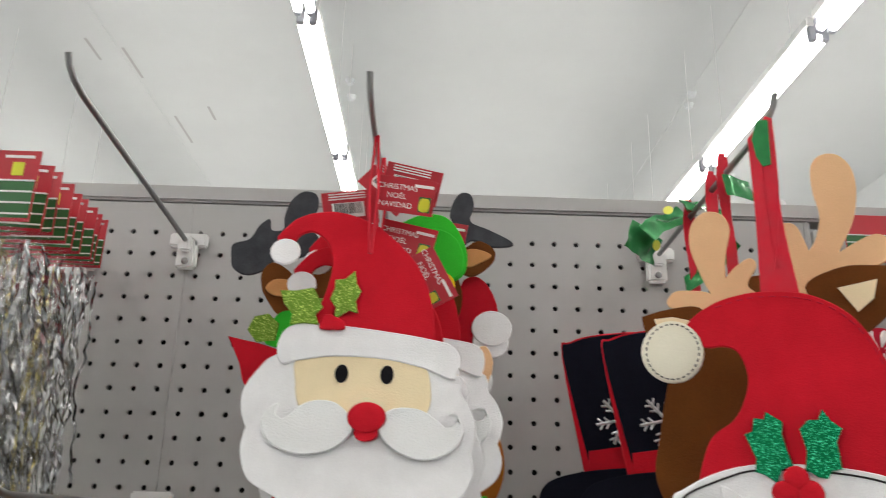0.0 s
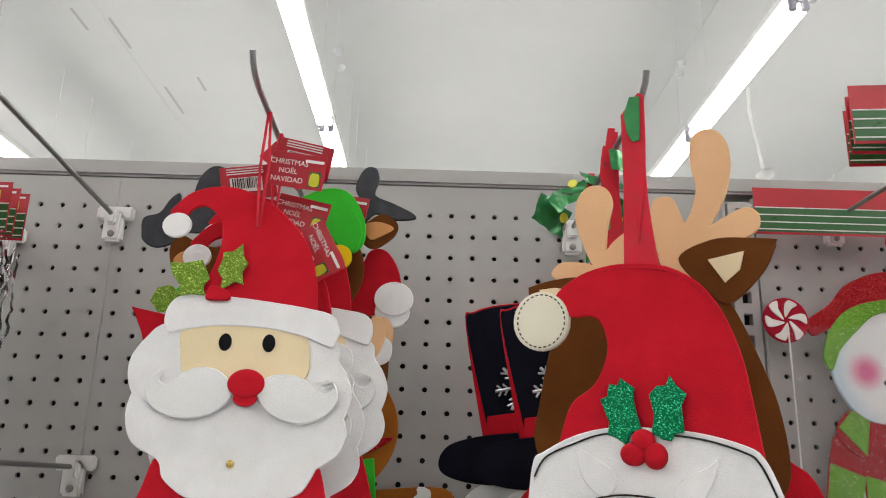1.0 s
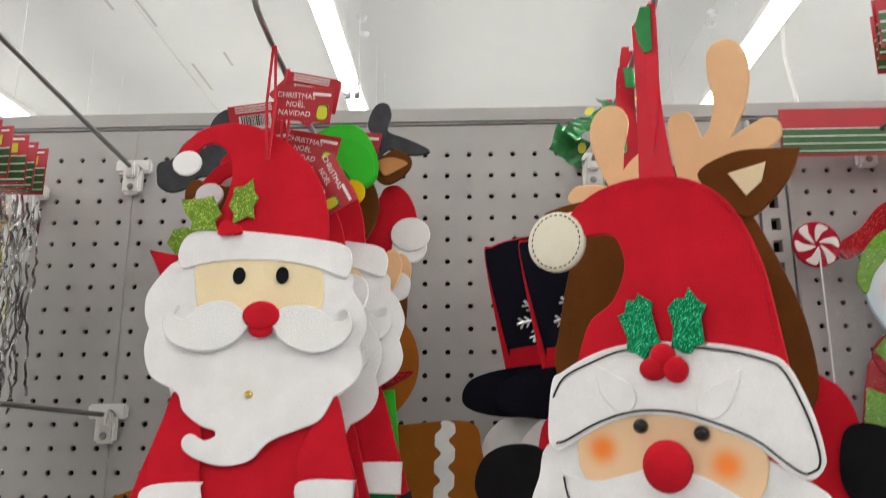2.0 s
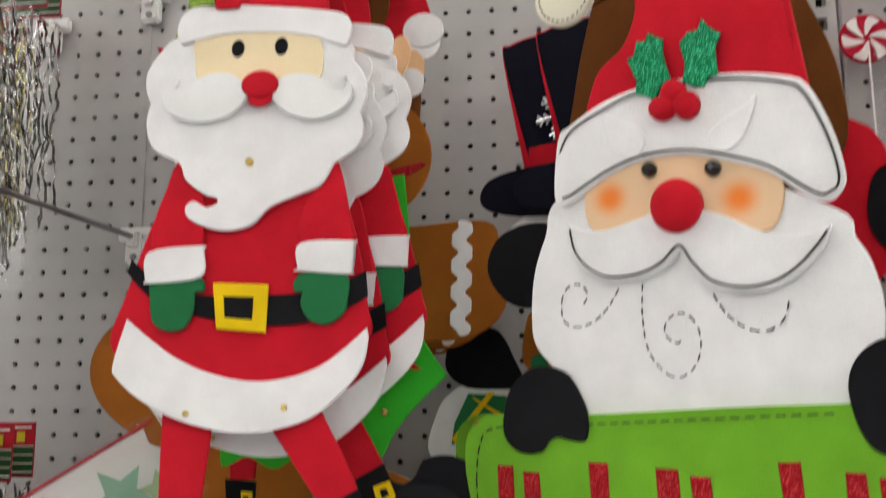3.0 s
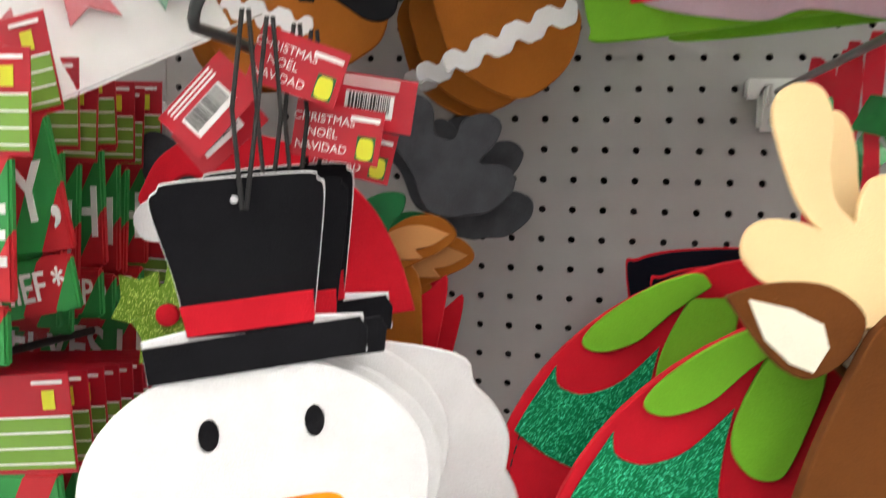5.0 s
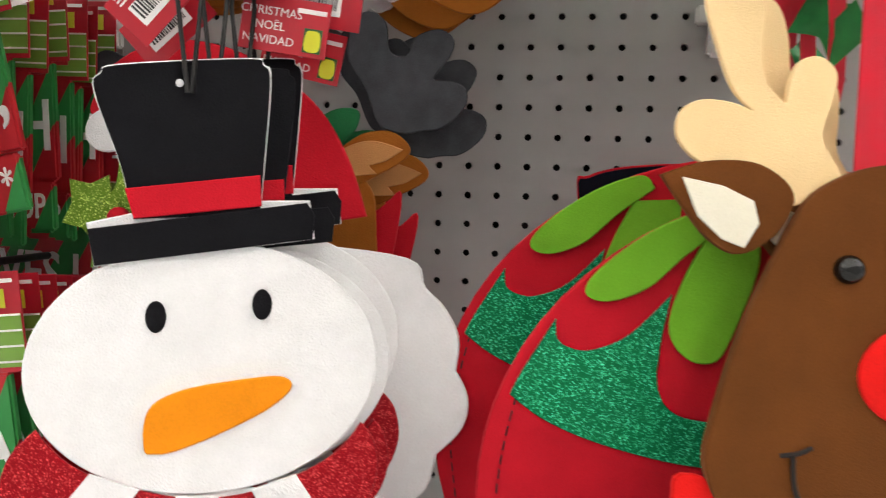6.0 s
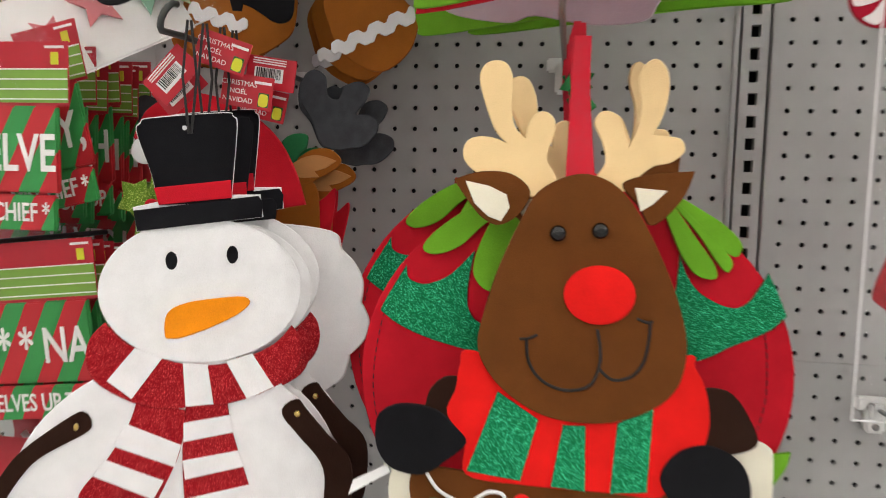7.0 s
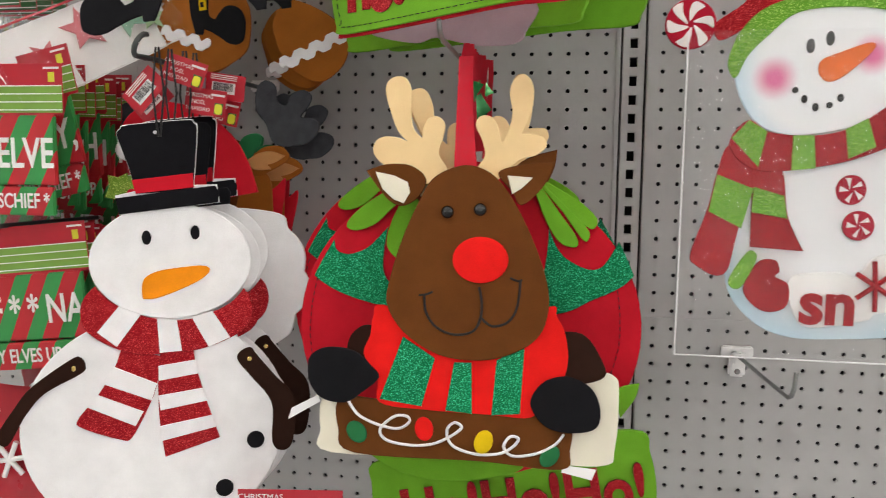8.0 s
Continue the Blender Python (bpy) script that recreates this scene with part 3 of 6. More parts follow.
# ---- the shelving's back wall ----
def pegboard(name, x0, x1, z0, z1, ox, oz, label):
    """A steel sheet with round holes; ox, oz: one hole's centre."""
    c0, c1 = math.ceil((x0 - ox) / PITCH + 0.5), math.floor((x1 - ox) / PITCH - 0.5)
    r0, r1 = math.ceil((z0 - oz) / PITCH + 0.5), math.floor((z1 - oz) / PITCH - 0.5)
    h, r = PITCH / 2, 0.0031
    ring = [(-h, -h), (0, -h), (h, -h), (h, 0), (h, h), (0, h), (-h, h), (-h, 0)]
    inner = [(r * math.cos(a), r * math.sin(a)) for a in (radians(225 + 45 * k) for k in range(8))]
    verts, faces = [], []
    for c in range(c0, c1 + 1):
        for q in range(r0, r1 + 1):
            x, z, b = ox + c * PITCH, oz + q * PITCH, len(verts)
            verts += [(x + u, WALL, z + w) for u, w in ring] + [(x + u, WALL, z + w) for u, w in inner] + [(x + u, WALL + 0.004, z + w) for u, w in inner]
            for k in range(8):
                j = (k + 1) % 8
                faces.append((b + k, b + j, b + 8 + j, b + 8 + k))
                faces.append((b + 8 + k, b + 8 + j, b + 16 + j, b + 16 + k))
    xa, xb, za, zb = ox + c0 * PITCH - h, ox + c1 * PITCH + h, oz + r0 * PITCH - h, oz + r1 * PITCH + h
    for u0, u1, w0, w1 in ((x0, xa, z0, z1), (xb, x1, z0, z1), (xa, xb, z0, za), (xa, xb, zb, z1)):
        b = len(verts)
        verts += [(u0, WALL, w0), (u1, WALL, w0), (u1, WALL, w1), (u0, WALL, w1)]
        faces.append((b, b + 1, b + 2, b + 3))
    me = bpy.data.meshes.new(name)
    me.from_pydata(verts, [], faces)
    me.materials.append(M["panel"])
    return tagged(new(name, me), label, "pegboard panel", "", "structure")


UP_X = 0.4535     # middle of the slotted upright
SEAM = TOP - 37.5 * PITCH     # joint between the upper and lower panels
LEFT, RIGHT = -1.0, 1.45
pegboard("pegboard_upper_1", LEFT, UP_X - 0.018, SEAM - 0.0001, 2.036, HOLE_X, TOP, "grey enamelled steel pegboard with round holes")
pegboard("pegboard_upper_2", UP_X + 0.018, RIGHT, SEAM - 0.0001, 2.036, HOLE_X, TOP, "grey enamelled steel pegboard with round holes")
pegboard("pegboard_lower_1", LEFT, UP_X - 0.018, 0.0, SEAM + 0.0001, HOLE_X, TOP - 39 * PITCH, "grey enamelled steel pegboard below the seam rail")
pegboard("pegboard_lower_2", UP_X + 0.018, RIGHT, 0.0, SEAM + 0.0001, HOLE_X, TOP - 39 * PITCH, "grey enamelled steel pegboard below the seam rail")
for x0, x1 in ((LEFT, UP_X - 0.018), (UP_X + 0.018, RIGHT)):
    tagged(link("seam_rail", box(x0, WALL - 0.0025, SEAM - 0.004, x1, WALL + 0.01, SEAM + 0.004, 0.001), M["panel"]), "grey steel rail joining two pegboard panels", "rail", "", "structure")
tagged(link("top_rail", box(LEFT, WALL - 0.003, 2.038, RIGHT, WALL + 0.030, 2.058, 0.003), M["panel"]), "grey steel rail along the top of the shelving", "rail", "", "structure")
# added sheet: the shade seen through the holes is put into its colour
tagged(link("hole_shade_sheet", box(LEFT, WALL + 0.035, 0.0, RIGHT, WALL + 0.05, 2.03), M["dark"]), "near-black sheet added behind the pegboard as shade in its holes", "back panel", "", "structure")


def upright():
    """A slotted post: a channel whose face has rectangular slots every inch."""
    w, s, hh = 0.0145, 0.0052, 0.0068
    verts, faces = [], []

    def quad(a, b, c, d):
        k = len(verts)
        verts.extend((a, b, c, d))
        faces.append((k, k + 1, k + 2, k + 3))
    y, d = WALL - 0.003, 0.012
    zs = [TOP - (k + 0.5) * PITCH for k in range(-1, 78)]
    for z in zs:
        lo, hi = z - PITCH / 2, z + PITCH / 2
        quad((-w, y, lo), (-s, y, lo), (-s, y, hi), (-w, y, hi))
        quad((s, y, lo), (w, y, lo), (w, y, hi), (s, y, hi))
        quad((-s, y, lo), (s, y, lo), (s, y, z - hh), (-s, y, z - hh))
        quad((-s, y, z + hh), (s, y, z + hh), (s, y, hi), (-s, y, hi))
        quad((-s, y, z - hh), (s, y, z - hh), (s, y + d, z - hh), (-s, y + d, z - hh))
        quad((-s, y + d, z + hh), (s, y + d, z + hh), (s, y, z + hh), (-s, y, z + hh))
        quad((-s, y, z + hh), (-s, y, z - hh), (-s, y + d, z - hh), (-s, y + d, z + hh))
        quad((s, y, z - hh), (s, y, z + hh), (s, y + d, z + hh), (s, y + d, z - hh))
    lo, hi = zs[-1] - PITCH / 2, zs[0] + PITCH / 2
    for x in (-w, w):
        quad((x, y, lo), (x, y, hi), (x, y + 0.03, hi), (x, y + 0.03, lo))
    me = bpy.data.meshes.new("upright")
    me.from_pydata([(a + UP_X, b, c) for a, b, c in verts], [], faces)
    me.materials.append(M["panel"])
    return tagged(new("upright", me), "grey steel upright with a row of square slots", "upright", "", "structure")


upright()
for x in (UP_X - 0.0235, UP_X + 0.0175):
    tagged(link("panel_edge", box(x, WALL - 0.004, 0.0, x + 0.006, WALL + 0.01, 2.036, 0.0015), M["panel"]), "folded edge of a pegboard panel", "trim", "", "structure")

tagged(link("panel_joint", box(-0.2832, WALL - 0.0012, SEAM + 0.006, -0.2808, WALL + 0.004, 2.034, 0.0005), M["panel"]), "upright joint in the grey pegboard", "trim", "", "structure")

# ---- the store ----
CEIL = 4.3
tagged(link("ceiling", box(-7, -7, CEIL, 8, 11, CEIL + 0.1), M["ceiling"]), "white painted store ceiling", "ceiling", "", "structure")
tagged(link("floor", box(-7, -7, -0.1, 8, 11, 0.0), M["floor"]), "pale vinyl store floor", "floor", "", "structure")
tagged(link("wall_north", box(-7, 11, 0, 8, 11.2, CEIL), M["store wall"]), "white painted store wall", "wall", "", "structure")
tagged(link("wall_south", box(-7, -7.2, 0, 8, -7, CEIL), M["store wall"]), "white painted store wall", "wall", "", "structure")
tagged(link("wall_west", box(-7.2, -7, 0, -7, 11, CEIL), M["store wall"]), "white painted store wall", "wall", "", "structure")
tagged(link("wall_east", box(8, -7, 0, 8.2, 11, CEIL), M["store wall"]), "white painted store wall", "wall", "", "structure")


def tube_light(x, y, z):
    """A bare batten: a narrow white channel, sockets at its ends and one glowing tube."""
    t = thing("ceiling_light", Matrix.Translation((x, y, z)), "bare white fluorescent batten hanging under the ceiling", "ceiling light", "fluorescent battens")
    part("batten", box(-0.042, -0.61, 0.045, 0.042, 0.61, 0.085, 0.004), "nylon", t)
    for x in (-0.024, 0.024):
        for sgn in (-1, 1):
            part("socket", box(x - 0.014, sgn * 0.598 - 0.012, -0.02, x + 0.014, sgn * 0.598 + 0.012, 0.045, 0.004), "socket grey", t)
        wire([(x, -0.585, 0), (x, 0.585, 0)], 0.0185, "tube", "tube", t, "glowing white tube")
    for y in (-0.4, 0.4):
        wire([(0, y, 0.08), (0, y, CEIL - z)], 0.0015, "hanger", "nylon", t)
    return t


def dome_bolt(x, y):
    bm = bmesh.new()
    bmesh.ops.create_cone(bm, cap_ends=True, segments=12, radius1=0.035, radius2=0.022, depth=0.03, matrix=Matrix.Translation((x, y, CEIL - 0.016)) @ pose(0, 0, 0, 180, 0, 0))
    return bm


# ---- fittings under the ceiling beyond the shelving ----
for x in (-3.9, -1.97, 1.66, 3.6):
    tagged(link("ceiling_joint", box(x - 0.012, -7, CEIL - 0.006, x + 0.012, 11, CEIL - 0.0005, 0.001), M["ceiling"]), "painted joint strip between ceiling sheets", "ceiling joint", "", "structure")
for x, y in ((-0.57, 4.47), (-0.58, 4.68), (1.66, 4.49), (1.69, 4.64)):
    tagged(link("ceiling_bolt", dome_bolt(x, y), M["store wall"]), "painted bolt head in the ceiling", "bolt", "ceiling bolts")
for x, y, d in ((-1.93, 4.35, 0.18), (-1.88, 5.28, 0.22), (-2.12, 4.2, 0.12), (-1.60, 5.0, 0.10)):
    tagged(link("ceiling_scuff", box(x - 0.009, y - d, CEIL - 0.003, x + 0.009, y + d, CEIL - 0.0005), M["panel"]), "grey scuff on the painted ceiling", "scuff", "", "structure")
duct = thing("air_duct", Matrix.Translation((3.6, 6.2, 3.75)), "round white painted air duct under the ceiling", "air duct")
wire([(-2.2, -0.6, -0.35), (3.9, 1.2, 0.1)], 0.16, "pipe", "store wall", duct, res=6)
for k in range(5):
    wire([(-2.2 + 1.5 * k, -0.6 + 0.443 * k, -0.35 + 0.11 * k), (-2.15 + 1.5 * k, -0.585 + 0.443 * k, -0.346 + 0.11 * k)], 0.168, "seam_ring", "nylon", duct, res=6)
beacon = thing("ceiling_sensor", Matrix.Translation((2.14, 4.5, 3.53)), "small white sensor on a bent stalk", "sensor")
wire([(-0.05, 0, 0.75), (-0.06, 0, 0.45), (-0.02, 0, 0.18), (0, 0, 0.0)], 0.012, "stalk", "nylon", beacon)
part("cap", dome_of(oval(0, 0, 0.05, 0.035, 20), -0.03, 0.05, 0.03), "nylon", beacon)

first = tube_light(-0.51, 3.155 - 1.255 * 6, 3.455)
for col in range(-3, 5):
    for k in range(0, 12):
        if (col, k) != (0, 0):
            copy_thing(first, Matrix.Translation((-0.51 + 1.97 * col, 3.155 + 1.255 * (k - 6), 3.455)))

# ---- things ----


def legged_figure(m):
    t = thing('felt_figure', m, 'red felt bearded winter figure with dangling black boots', 'hanging decoration', 'legged felt figures')
    sheet(t, 'leg', 'red', [(-52,-266), (-17,-268), (-16,-284), (-20,-333), (-49,-332), (-51,-294)], -1.2, 2, sharp=(0, 1, 3, 4))
    sheet(t, 'leg', 'red', [(18,-267), (54,-255), (74,-290), (89,-319), (65,-331), (41,-298)], -1.2, 2, sharp=(0, 1, 3, 4))
    sheet(t, 'boot', 'black', [(-51,-334), (-15,-331), (-18,-356), (-21,-367), (-27,-383), (-40,-384), (-42,-377), (-55,-381), (-72,-389), (-86,-396), (-101,-398), (-113,-393), (-117,-379), (-116,-365), (-107,-354), (-94,-350), (-81,-351), (-70,-359), (-63,-366), (-52,-361), (-50,-350)], 0, 3, sharp=(0, 1, 4, 5, 6, 18))
    sheet(t, 'boot', 'black', [(60,-332), (89,-317), (94,-329), (103,-332), (111,-327), (118,-316), (134,-313), (151,-319), (161,-331), (161,-348), (153,-360), (138,-364), (117,-364), (102,-364), (102,-373), (91,-374), (86,-368), (75,-358), (68,-345)], 0, 3, sharp=(0, 1, 3, 13, 14, 15))
    b = sheet(t, 'boot_buckle', 'yellow', [(-48,-342), (-35,-341), (-36,-355), (-49,-354)], 1, 1.6, flat=True, label='yellow felt buckle')
    sheet(b, 'buckle_hole', 'black', [(-44,-345), (-38,-345), (-39,-351), (-45,-351)], 1.6, 1.4, flat=True)
    b = sheet(t, 'boot_buckle', 'yellow', [(81,-333), (93,-329), (98,-341), (85,-346)], 1, 1.6, flat=True, label='yellow felt buckle')
    sheet(b, 'buckle_hole', 'black', [(86,-335), (91,-334), (93,-339), (88,-341)], 1.6, 1.4, flat=True)
    sheet(t, 'coat', 'red', [(-53,-80), (-65,-113), (-76,-145), (-87,-186), (-95,-219), (-75,-238), (-19,-253), (47,-250), (92,-219), (91,-193), (84,-154), (74,-119), (64,-87), (6,-82)], 0, 3, sharp=(0, 12))
    sheet(t, 'hem', 'white', [(-83,-203), (-47,-229), (-12,-243), (23,-247), (60,-237), (92,-211), (93,-220), (89,-238), (75,-256), (50,-274), (9,-282), (-33,-275), (-65,-261), (-86,-245), (-90,-235)], 1, 2.6, sharp=(0, 5))
    sheet(t, 'belt', 'black', [(-84,-159), (-64,-175), (-33,-186), (27,-187), (61,-184), (90,-171), (92,-189), (62,-204), (22,-209), (-23,-203), (-62,-191), (-86,-169)], 1, 1.6, sharp=(0, 5, 6, 11))
    b = sheet(t, 'belt_buckle', 'yellow', [(-20,-178), (21,-180), (21,-214), (-15,-211)], 2, 2, flat=True, label='yellow felt buckle')
    sheet(b, 'buckle_hole', 'black', [(-11,-188), (11,-189), (11,-205), (-9,-203)], 2.4, 2, flat=True)
    sheet(t, 'sleeve', 'red', [(-55,-85), (-40,-92), (-32,-118), (-30,-154), (-69,-157), (-69,-131), (-62,-106)], 1.4, 2, sharp=(3, 4))
    sheet(t, 'sleeve', 'red', [(56,-94), (66,-88), (74,-113), (82,-154), (42,-154), (40,-133), (47,-116)], 1.4, 2, sharp=(3, 4))
    sheet(t, 'mitten', 'green', [(-65,-175), (-37,-175), (-28,-175), (-26,-183), (-33,-185), (-33,-199), (-39,-210), (-51,-212), (-62,-206), (-66,-189)], 2, 2, sharp=(4,))
    sheet(t, 'mitten', 'green', [(46,-172), (76,-172), (78,-194), (74,-203), (63,-209), (51,-205), (45,-195), (46,-186), (40,-185), (39,-179), (42,-174)], 2, 2, sharp=(7,))
    sheet(t, 'cuff', 'white', [(-69,-155), (-30,-151), (-28,-155), (-29,-174), (-67,-178), (-70,-175)], 3, 2.5)
    sheet(t, 'cuff', 'white', [(43,-151), (81,-150), (83,-153), (82,-171), (79,-174), (43,-171), (42,-169)], 3, 2.5)
    sheet(t, 'beard', 'white', [(-64,17), (-75,7), (-85,-10), (-85,-26), (-80,-38), (-82,-55), (-74,-75), (-53,-87), (-47,-100), (-33,-111), (-22,-115), (-21,-119), (-29,-122), (-39,-117), (-45,-121), (-43,-129), (-31,-136), (-13,-140), (6,-136), (19,-123), (41,-114), (56,-107), (65,-91), (80,-81), (86,-67), (83,-53), (88,-37), (84,-21), (77,-10), (71,6), (16,24), (-34,26)], 2.6, 3, sharp=(4, 11, 22, 25))
    sheet(t, 'face', 'cream', [(-47,-4), (-47,14), (-22,21), (16,19), (47,12), (54,-8), (51,-25), (34,-36), (-17,-34), (-41,-24)], 3.4, 1.5)
    round_piece(t, 'eye', 'black', -13, 3, 5.0, 7.0, 3.9, 1.2, 0, 0)
    round_piece(t, 'eye', 'black', 21, 3, 5.0, 7.1, 3.9, 1.2, 0, 0)
    sheet(t, 'moustache', 'plush', [(-1,-34), (-8,-25), (-17,-19), (-30,-18), (-41,-22), (-47,-28), (-53,-32), (-59,-28), (-57,-21), (-62,-23), (-67,-29), (-68,-37), (-63,-47), (-52,-54), (-36,-57), (-18,-54), (-6,-45)], 5.2, 3.5, label='white felt moustache half')
    sheet(t, 'moustache', 'plush', [(16,-35), (21,-26), (31,-22), (46,-23), (57,-29), (65,-35), (72,-34), (73,-27), (65,-24), (74,-27), (78,-37), (75,-47), (65,-55), (51,-59), (36,-56), (23,-48)], 5.2, 3.5, label='white felt moustache half')
    round_piece(t, 'lip', 'red', 8, -41, 9.0, 6.0, 5.6, 3, 0, 0)
    round_piece(t, 'nose', 'red', 8, -30, 14.0, 11.0, 6, 4, 2, 0)
    sheet(t, 'hat', 'red', [(-73,113), (-68,121), (-57,132), (-37,138), (-15,136), (10,124), (33,103), (47,81), (54,55), (56,30), (8,33), (-38,36), (-36,50), (-30,69), (-27,88), (-29,104), (-35,114), (-45,120), (-54,117), (-59,111), (-67,108)], 3, 3, sharp=(9, 11))
    sheet(t, 'brim', 'white', [(-63,22), (-59,35), (-48,41), (-23,41), (16,37), (50,32), (69,27), (75,17), (73,4), (68,1), (47,9), (17,15), (-21,16), (-47,12), (-59,10)], 4, 3)
    round_piece(t, 'pompom', 'white', -65, 101, 12.0, 11.0, 4, 2.5, 0, 0)
    sheet(t, 'holly_leaf', 'gold glitter', [(-65,67), (-53,67), (-39,70), (-36,64), (-31,54), (-36,48), (-33,40), (-45,41), (-55,39), (-54,48), (-61,56)], 5, 1.5, flat=True, label='lime glitter holly leaf')
    sheet(t, 'holly_leaf', 'gold glitter', [(-22,44), (-21,54), (-26,61), (-23,70), (-23,77), (-15,78), (-8,85), (-6,74), (-2,68), (-6,60), (-4,50), (-11,52)], 5, 1.5, flat=True, label='lime glitter holly leaf')
    sheet(t, 'holly_berry', 'red', [(-32,37), (-30,47), (-24,48), (-20,46), (-14,43), (-13,37), (-21,36)], 5.6, 2.5)
    round_piece(t, 'stud', 'brass', 2, -89, 3.0, 3.0, 3.6, 2, 2, 0)
    round_piece(t, 'stud', 'brass', -32, -269, 2.0, 2.0, 2.2, 2, 2, 0)
    round_piece(t, 'stud', 'brass', 37, -265, 2.0, 2.0, 2.2, 2, 2, 0)
    return t


def greeting_plaque(m):
    t = thing('felt_plaque', m, 'bearded felt face over a lime board with glitter letters', 'hanging plaque', 'felt plaques')
    sheet(t, 'beard', 'white', [(-62,-10), (-77,-38), (-86,-63), (-89,-92), (-86,-113), (-69,-136), (-64,-175), (27,-169), (109,-158), (122,-124), (126,-96), (122,-71), (115,-56), (105,-38), (24,-1)], 0, 4, sharp=(6, 8))
    sheet(t, 'board', 'lime', [(-143,-202), (-141,-175), (-128,-163), (-110,-160), (-45,-158), (34,-152), (101,-148), (160,-145), (178,-149), (189,-167), (188,-233), (181,-257), (169,-269), (95,-270), (-4,-276), (-121,-282), (-133,-272), (-139,-246)], 1.6, 5)
    sheet(t, 'board_back', 'red', [(-144,-205), (-140,-175), (-119,-162), (33,-154), (100,-149), (176,-150), (189,-171), (188,-239), (169,-272), (94,-273), (-6,-279), (-122,-285), (-134,-275)], -0.4, 4)
    thread(t, 'stitching', 'dark thread', [(-133,-205), (-130,-182), (-116,-169), (-45,-164), (34,-158), (100,-153)], 1.9, 0.5, dash=5)
    thread(t, 'stitching', 'dark thread', [(-133,-205), (-130,-246), (-124,-267), (-115,-275), (-4,-270), (95,-264)], 1.9, 0.5, dash=5)
    sheet(t, 'letter', 'red glitter', [(-116,-194), (-104,-194), (-103,-217), (-95,-217), (-96,-197), (-84,-197), (-80,-259), (-92,-259), (-94,-236), (-102,-236), (-101,-260), (-114,-260)], 2.2, 3.5, flat=True, label='red glitter letter')
    ring_piece(t, 'letter', 'red glitter', -64, -241, 19, 23, 5, 10, 2.5, 3.5, label='red glitter letter')
    sheet(t, 'letter_mark', 'red glitter', [(-48,-188), (-35,-188), (-34,-243), (-46,-243)], 2.2, 3.5, flat=True, label='red glitter exclamation stroke')
    round_piece(t, 'letter_mark', 'red glitter', -39, -249, 8.0, 10.0, 2.8, 3.5, 0, 0, label='red glitter exclamation dot')
    sheet(t, 'letter', 'red glitter', [(-4,-189), (10,-189), (11,-214), (19,-214), (17,-192), (29,-192), (34,-255), (22,-255), (20,-232), (12,-232), (14,-256), (-1,-257)], 2.2, 3.5, flat=True, label='red glitter letter')
    ring_piece(t, 'letter', 'red glitter', 53, -235, 18, 24, 5, 10, 2.5, 3.5, label='red glitter letter')
    sheet(t, 'letter_mark', 'red glitter', [(67,-181), (79,-180), (82,-239), (72,-240)], 2.2, 3.5, flat=True, label='red glitter exclamation stroke')
    round_piece(t, 'letter_mark', 'red glitter', 78, -245, 6.0, 10.0, 2.8, 3.5, 0, 0, label='red glitter exclamation dot')
    sheet(t, 'letter', 'red glitter', [(101,-184), (111,-184), (112,-205), (118,-205), (117,-186), (126,-186), (129,-241), (120,-242), (119,-221), (112,-221), (113,-242), (102,-242)], 2.2, 3.5, flat=True, label='red glitter letter')
    sheet(t, 'hand', 'black', [(-109,-159), (-104,-143), (-91,-130), (-77,-127), (-62,-132), (-52,-147), (-47,-162), (-49,-174), (-57,-175), (-68,-173), (-75,-176), (-81,-183), (-91,-185), (-102,-182), (-109,-173)], 3, 5, label='black felt mitten')
    sheet(t, 'hand', 'black', [(106,-140), (110,-125), (120,-115), (132,-113), (143,-125), (144,-154), (135,-171), (119,-173), (110,-161)], 3, 5, label='black felt mitten')
    sheet(t, 'hat', 'red', [(-44,155), (-25,169), (0,175), (26,174), (46,168), (65,154), (78,133), (88,103), (93,71), (98,31), (27,40), (-44,40), (-40,55), (-32,73), (-16,85), (-7,102), (-5,117), (-10,132), (-19,137), (-31,137), (-39,142)], 0.6, 5, sharp=(9, 11))
    thread(t, 'stitching', 'candy', [(-23,166), (0,171), (25,170), (46,164), (63,151), (76,131), (85,101), (90,70), (92,48)], 0.8, 0.45, dash=4)
    sheet(t, 'brim', 'white', [(-62,31), (-54,37), (-32,48), (-6,54), (29,54), (61,50), (88,42), (97,35), (104,20), (110,0), (113,-19), (112,-27), (106,-34), (99,-34), (89,-28), (73,-14), (51,-4), (25,4), (-2,5), (-27,-2), (-51,-15), (-60,-19), (-66,-13), (-66,5)], 2.2, 5)
    thread(t, 'stitching', 'dark thread', [(-61,19), (-52,33), (-30,43), (-6,50), (29,50), (61,46), (86,38), (94,32), (101,17), (107,-2), (110,-19), (109,-27), (105,-30), (100,-31), (91,-25), (74,-11), (52,-1), (26,7), (-2,8), (-28,1), (-52,-11), (-60,-13)], 2.5, 0.7)
    sheet(t, 'eyebrow', 'white', [(-28,40), (-16,34), (-4,26), (0,17), (-5,8), (-14,8), (-24,18), (-28,31)], 3, 3)
    sheet(t, 'eyebrow', 'white', [(69,33), (66,21), (59,8), (50,2), (41,5), (40,15), (50,23), (61,28)], 3, 3)
    sheet(t, 'face', 'blush', [(-43,-7), (-24,2), (1,7), (31,5), (56,-2), (78,-17), (79,-34), (71,-48), (53,-46), (35,-40), (-2,-39), (-27,-40), (-39,-38), (-45,-25)], 1.2, 3)
    round_piece(t, 'eye', 'bead', 1, -2, 5.0, 5.1, 2, 3, 6, 0, label='black glossy bead eye')
